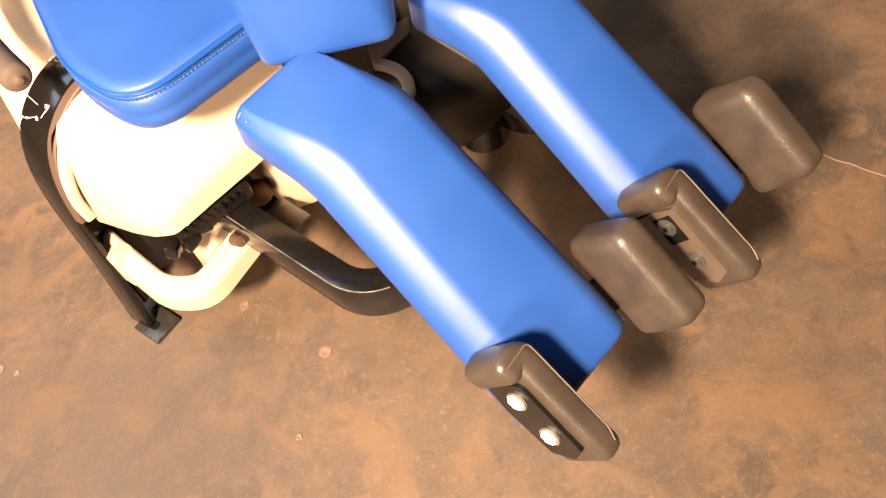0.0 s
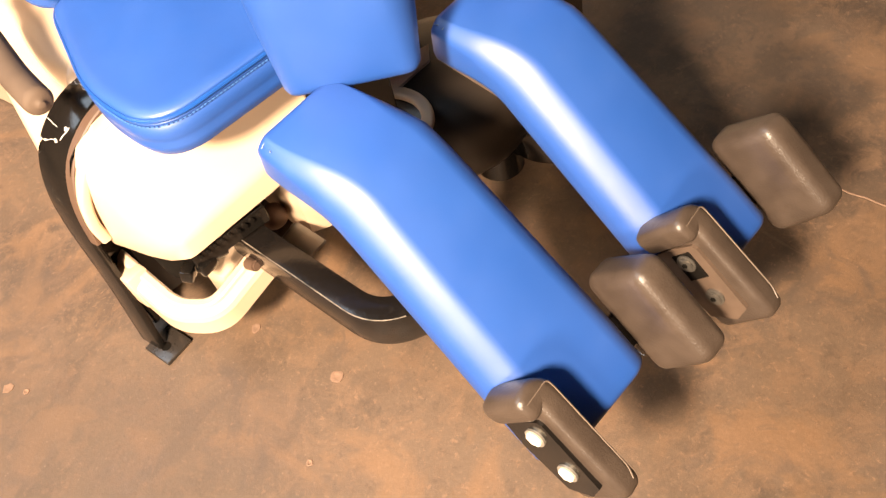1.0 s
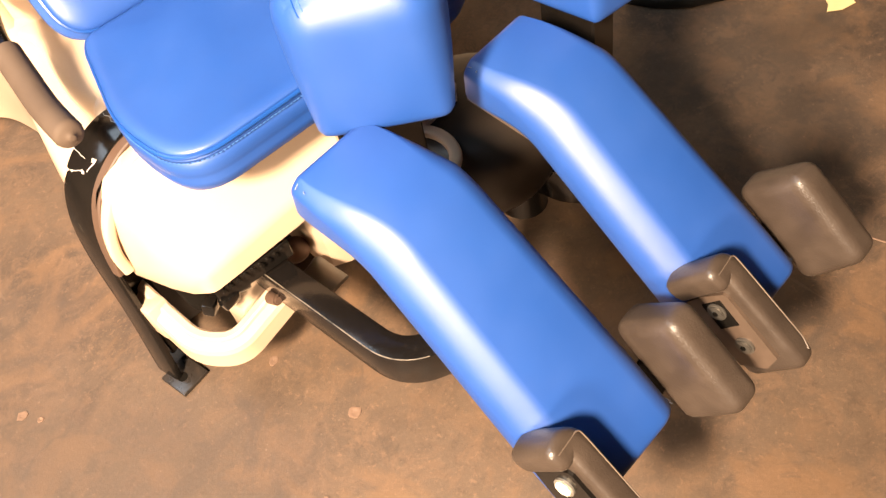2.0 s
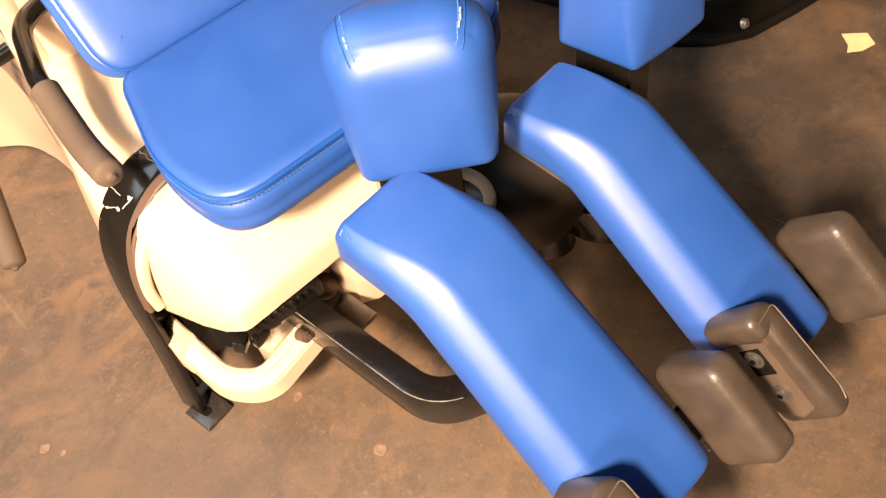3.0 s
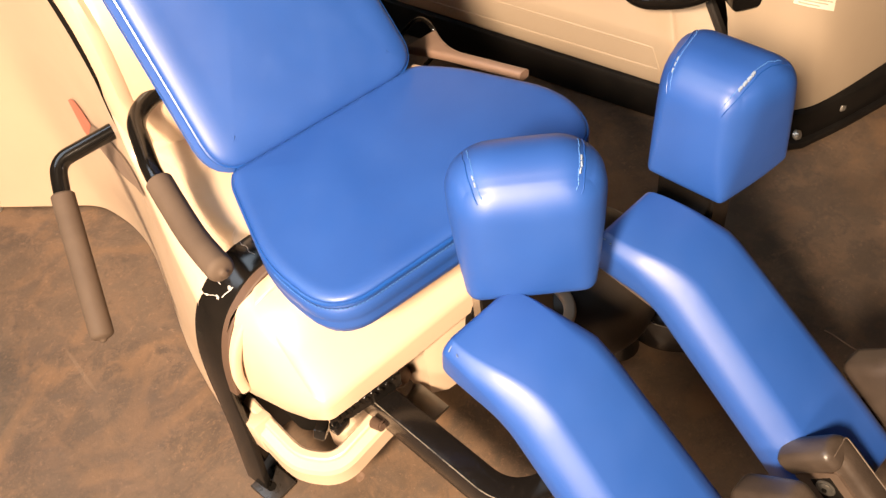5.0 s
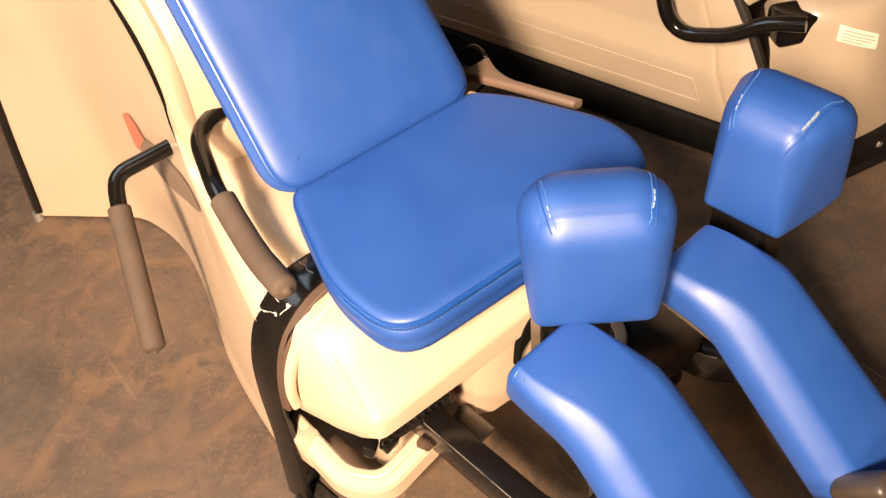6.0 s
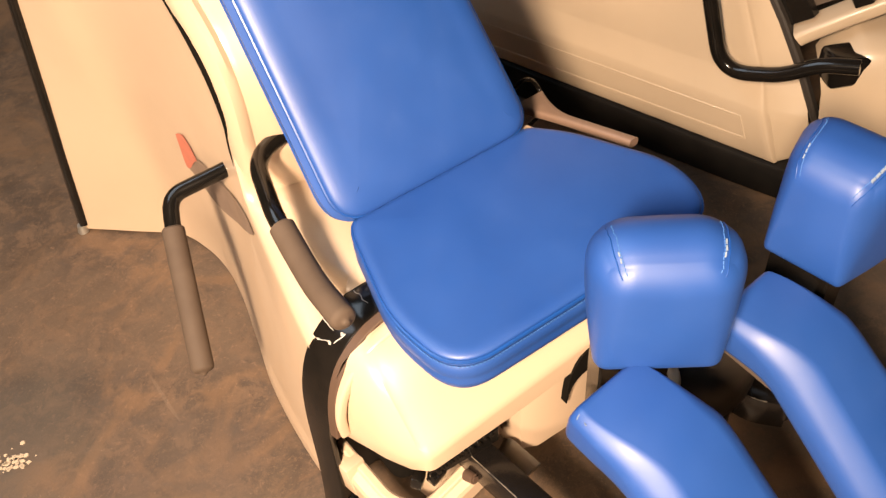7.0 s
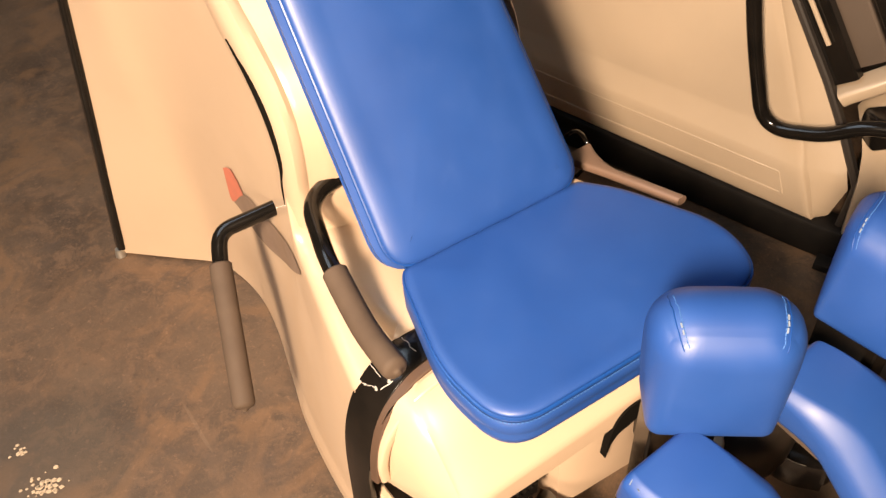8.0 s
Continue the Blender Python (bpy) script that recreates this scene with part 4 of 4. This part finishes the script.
def pivot_cover():
    rings = []
    for k in range(13):
        a = radians(-88 + 176 * k / 12)
        rr, zz = 0.138 * math.cos(a) ** 0.36, 0.085 * math.copysign(abs(math.sin(a)) ** 0.8, a)
        rings.append([(0.208 + rr * math.cos(math.tau * i / 32), -0.345 + rr * 1.02 * math.sin(math.tau * i / 32), 0.295 + zz - 0.25 * rr * math.sin(math.tau * i / 32) * 0.2) for i in range(32)])
    c = part("pivot_cover", loft(rings), PIVOT, machine, "dark brown moulded pivot cover")
    part("hub", cyl(0.04, 0.05, pose(0.235, -0.42, 0.19), 20, 0.034), BLACK, c)


pivot_cover()


def guide_ring():
    arc = [(0.077 + 0.047 * math.cos(a), -0.390 + 0.056 * math.sin(a), 0.386) for a in (math.tau * k / 28 for k in range(28))]
    part("guide_ring", sweep(arc, rrect(0.019, 0.014, 0.006, 3), closed=True), CREAM, machine, "worn cream bearing ring")
    plate = [(0.095, -0.290), (0.215, -0.318), (0.192, -0.345), (0.108, -0.349)]
    part("pivot_bracket", loft([[(x, y, z) for x, y in plate] for z in (0.366, 0.384)]), CREAM, machine)


guide_ring()

# ---- the second machine ----
other = new("exercise_machine")
tagged(other, "second cream gym machine on a black floor frame", "gym machine")


def second_machine():
    o = Vector((0.905, -0.048, 0))
    v = Vector((-0.2637, 0.9646, 0))
    out = Vector((-0.9646, -0.2637, 0))

    def at(a, z, d=0.0):
        """A point a metres along the side, at height z, d proud of it."""
        return o + v * a + out * d + Vector((0, 0, z))
    # side: slanted front edge, lower band, crease and upper field
    rows = ((0.100, -0.03, 0.004, 0.014), (0.102, -0.004, -0.004, 0.016), (0.112, 0.0, -0.010, 0.022), (0.20, 0.0, -0.032, 0.057), (0.228, 0.0, -0.022, 0.068), (0.236, -0.003, -0.018, 0.071), (0.250, -0.008, -0.013, 0.076), (0.290, -0.022, 0.005, 0.092), (0.300, -0.0235, 0.012, 0.096), (0.44, -0.028, 0.096, 0.156), (0.62, -0.036, 0.232, 0.236), (1.30, -0.07, 0.74, 0.745))
    rings = []
    for k in range(30):
        f = (k - 4) / 25
        ring = []
        for z, d, end, corner in rows:
            if k < 5:
                # end face, rolled over the corner
                a = end + (corner - end) * (0.0, 0.90, 0.96, 1.0, 1.06)[k]
                ring.append(at(a, z, d - (0.034, 0.012, 0.005, 0.0015, 0.0)[k]))
            else:
                ring.append(at(corner * 1.06 + (1.5 - corner * 1.06) * f ** 1.4, z, d))
        a0, a1 = rows[0][2] + (1.5 - rows[0][2]) * max(0.0, f) ** 1.4, 0.74 + 0.76 * max(0.0, f) ** 1.4
        back = 0.0004 * k
        ring += [at(a1 + back, 1.302, -0.10), at(a1 + back, 1.290, -0.16), at(a0 + back, 0.11, -0.16), at(a0 + back, 0.10, -0.14)]
        rings.append(ring)
    side = part("side_panel", loft(rings), AGED, other, "cream moulded side panel with a stepped lower band")
    # shallow moulded frame line in the band and the upper field
    for line in ([(0.098, 0.143), (0.118, 0.198), (1.2, 0.196)], [(0.098, 0.143), (1.2, 0.130)], [(0.128, 0.33), (0.163, 0.41), (0.268, 0.65), (0.52, 1.2)]):
        part("moulding", sweep([at(a, z, -0.0012 if z < 0.25 else -0.0252 - (z - 0.3) * 0.045) for a, z in line], rrect(0.009, 0.004, 0.0018, 3), up=out), AGED, side)
    # round-nosed front cover beyond the dark gap
    edge = bez([at(-0.058, 0, -0.004), (0.955, -0.165, 0), (1.02, -0.232, 0), (1.12, -0.262, 0), (1.40, -0.285, 0), (1.56, -0.30, 0)], 6)
    mid = Vector((1.35, 0.25, 0))
    rings = []
    for z, k, slant in ((0.095, 0.97, 0.0), (0.10, 1.0, 0.0), (0.25, 0.995, 0.006), (0.34, 0.985, 0.016), (0.395, 0.975, 0.024), (0.420, 0.962, 0.028), (0.432, 0.940, 0.032), (0.436, 0.80, 0.036)):
        rings.append([mid + (p - mid) * k + v * slant + Vector((0, 0, z if z < 0.3 else 0.3 + (z - 0.3) * min(1.0, 0.5 + i * 0.07))) for i, p in enumerate(edge)] + [Vector((1.56, 0.03, z)), at(0.0, z, -0.18)])
    bm = loft(rings)
    bmesh.ops.triangulate(bm, faces=bm.faces)
    skin = BVHTree.FromBMesh(bm)
    cover = part("front_cover", bm, AGED, other, "cream rounded front cover with a paper label")
    # paper label, its print too faded to read
    tl, tr, br, bl = Vector((1.0011, -0.178, 0.4009)), Vector((1.0756, -0.2258, 0.3649)), Vector((1.07, -0.2315, 0.3328)), Vector((0.9951, -0.1823, 0.3678))

    def sticker(name, u0, u1, v0, v1, lift, mat, parent, label=""):
        rings = []
        for i in range(9):
            u = u0 + (u1 - u0) * i / 8
            top, under = [], []
            for w in (v0, v0 + (v1 - v0) / 3, v0 + (v1 - v0) * 2 / 3, v1):
                p, normal = skin.find_nearest(tl.lerp(tr, u).lerp(bl.lerp(br, u), w))[:2]
                if normal.dot(out - v) < 0:
                    normal = -normal
                top.append(p + normal * lift)
                under.append(p - normal * 0.001)
            rings.append(top + under[::-1])
        return part(name, loft(rings), mat, parent, label)
    paper = sticker("label", 0, 1, 0, 1, 0.0030, LABEL, cover, "small white paper label")
    for u0, u1, w in ((0.10, 0.86, 0.20), (0.08, 0.92, 0.42), (0.08, 0.80, 0.60), (0.10, 0.60, 0.80)):
        sticker("print_line", u0, u1, w, w + 0.09, 0.0036, INK, paper)
    # dark strip stands for the shade in the gap before the front cover
    part("gap_shade_strip", sweep([at(-0.040, 0.10, -0.034), at(-0.046, 0.22, -0.034), at(0.020, 0.34, -0.040), at(0.084, 0.44, -0.045), at(0.220, 0.62, -0.06), at(0.728, 1.3, -0.10)], rrect(0.016, 0.024, 0.004, 1), up=out), DARK, other)
    # floor rail, bolted
    path = fillet([at(1.5, 0.05, -0.03), at(0.10, 0.05, -0.03), (0.998, -0.212, 0.05), (1.158, -0.248, 0.05), (1.55, -0.30, 0.05)], 0.10)
    rail = part("base_rail", sweep(path, rrect(0.075, 0.096, 0.012, 2)), RAIL, other)
    flange = part("flange", sweep([(0.905, -0.075, 0.012), (0.935, -0.142, 0.012), (0.975, -0.195, 0.012), (1.038, -0.237, 0.012), (1.158, -0.262, 0.012), (1.42, -0.30, 0.012)], rrect(0.07, 0.022, 0.006, 2)), RAIL, rail)
    for x, y, z in ((1.0075, -0.246, 0.050), (1.1415, -0.265, 0.062)):
        part("bolt", cyl(0.0125, 0.012, pose(x, y - 0.012, z, 60, 0, 10), 14, 0.010, 0.002), STEEL, rail, "bright bolt head")
    # bent handle in front of the side
    path = fillet([at(0.32, 0.95, 0.05), at(0.232, 0.55, 0.05), at(0.165, 0.334, 0.05), at(0.03, 0.376, 0.05), at(-0.03, 0.418, 0.035), at(-0.105, 0.430, 0.02)], 0.075, 10)
    part("handle_bar", sweep(path, circle(0.0165, 18), up=out), BLACK, other)
    # uprights and arm beyond the gap
    part("upright", sweep([at(0.050, 0.445, -0.065), at(0.63, 1.22, -0.11)], rrect(0.058, 0.03, 0.004, 1), up=out), BLACK, other)
    part("upright", sweep([at(-0.055, 0.50, -0.10), at(0.40, 1.12, -0.14)], rrect(0.040, 0.04, 0.004, 1), up=out), BLACK, other)
    part("seat_arm", sweep([at(0.052, 0.412, -0.055), at(0.040, 0.424, -0.060), at(-0.03, 0.470, -0.10), at(-0.16, 0.545, -0.18), at(-0.30, 0.60, -0.26)], rrect(0.062, 0.034, 0.010, 3)), AGED, other, "cream moulded arm")
    part("pivot_housing", box((0.10, 0.075, 0.07), pose(0.968, -0.098, 0.383, 0, 0, -28), 0.012, 3), BLACK, other)
    part("trim_strip", sweep([at(0.105, 0.52, -0.046), at(0.178, 0.615, -0.052), at(0.60, 1.18, -0.084)], rrect(0.010, 0.008, 0.002, 1), up=out), AGED, other, "thin cream strip on the upright")
    part("back_panel", sweep([at(0.025, 0.47, -0.115), at(0.50, 1.12, -0.15)], rrect(0.080, 0.015, 0.004, 1), up=out), DARKBROWN, other, "grey-brown panel between the uprights")


second_machine()

# ---- loose things and marks on the floor ----
def scrap():
    pts = [(1.150, -0.408), (1.182, -0.448), (1.165, -0.478), (1.128, -0.470), (1.103, -0.450), (1.128, -0.438)]
    ring = [Vector((x, y, 0)) for x, y in pts]
    rings = [[p + Vector((0, 0, z + 0.002 * math.sin(i * 2.1))) for i, p in enumerate(ring)] for z in (0.003, 0.0045)]
    s = part("paper_scrap", loft(rings), PAPER)
    tagged(s, "torn yellow scrap of paper on the concrete", "paper scrap")


scrap()


def crumbs():
    bm = bmesh.new()
    rnd = random.Random(4)
    for cx, cy, n, spread in ((-0.813, 0.405, 46, 0.015), (-0.845, 0.52, 9, 0.012), (-0.80, 0.44, 5, 0.04), (-0.86, 0.40, 5, 0.04)):
        for i in range(n):
            x, y, r = rnd.gauss(cx, spread), rnd.gauss(cy, spread * 0.7), rnd.uniform(0.0012, 0.0065)
            k = rnd.randint(4, 6)
            a0 = rnd.uniform(0, 6)
            low = [(x + r * math.cos(a0 + 6.283 * j / k), y + r * math.sin(a0 + 6.283 * j / k) * rnd.uniform(0.5, 1), -0.0005) for j in range(k)]
            loft([low, [(x + (p[0] - x) * 0.8, y + (p[1] - y) * 0.8, 0.0015) for p in low]], bm=bm)
    c = part("paint_flakes", bm, FLAKE, smooth=False)
    tagged(c, "pale flakes of paint on the concrete", "paint flakes", kind="stuff")


crumbs()


def floor_marks():
    # filled saw cut across the concrete
    line = bez([(0.632, -0.60, 0), (0.646, -0.80, 0), (0.668, -0.93, 0), (0.70, -1.25, 0), (0.74, -1.9, 0)], 8)
    j = part("floor_joint", sweep([p + Vector((0.0012 * math.sin(i * 1.7), 0, 0.0008)) for i, p in enumerate(line)], rrect(0.0034, 0.0014, 0.0005, 1)), JOINT)
    tagged(j, "pale filled joint in the concrete floor", "floor joint", kind="structure")
    # filled anchor holes
    for x, y, r in ((-0.183, -0.417, 0.012), (-0.219, -0.233, 0.010), (-0.598, 0.019, 0.011), (-0.577, -0.013, 0.006), (-0.31, -0.50, 0.006)):
        rnd = random.Random(int(1000 * r + 100 * x))
        ring = [(x + r * rnd.uniform(0.7, 1.1) * math.cos(math.tau * i / 14), y + r * rnd.uniform(0.7, 1.1) * math.sin(math.tau * i / 14)) for i in range(14)]
        pl = part("floor_plug", loft([[(a, b, -0.001) for a, b in ring], [(a, b, 0.0006) for a, b in ring], [(x + (a - x) * 0.7, y + (b - y) * 0.7, 0.0010) for a, b in ring], [(x + (a - x) * 0.35, y + (b - y) * 0.35, -0.0002) for a, b in ring]]), PLUG)
        tagged(pl, "pale filled bolt hole in the concrete", "floor plug", group="floor plugs", kind="structure")


floor_marks()
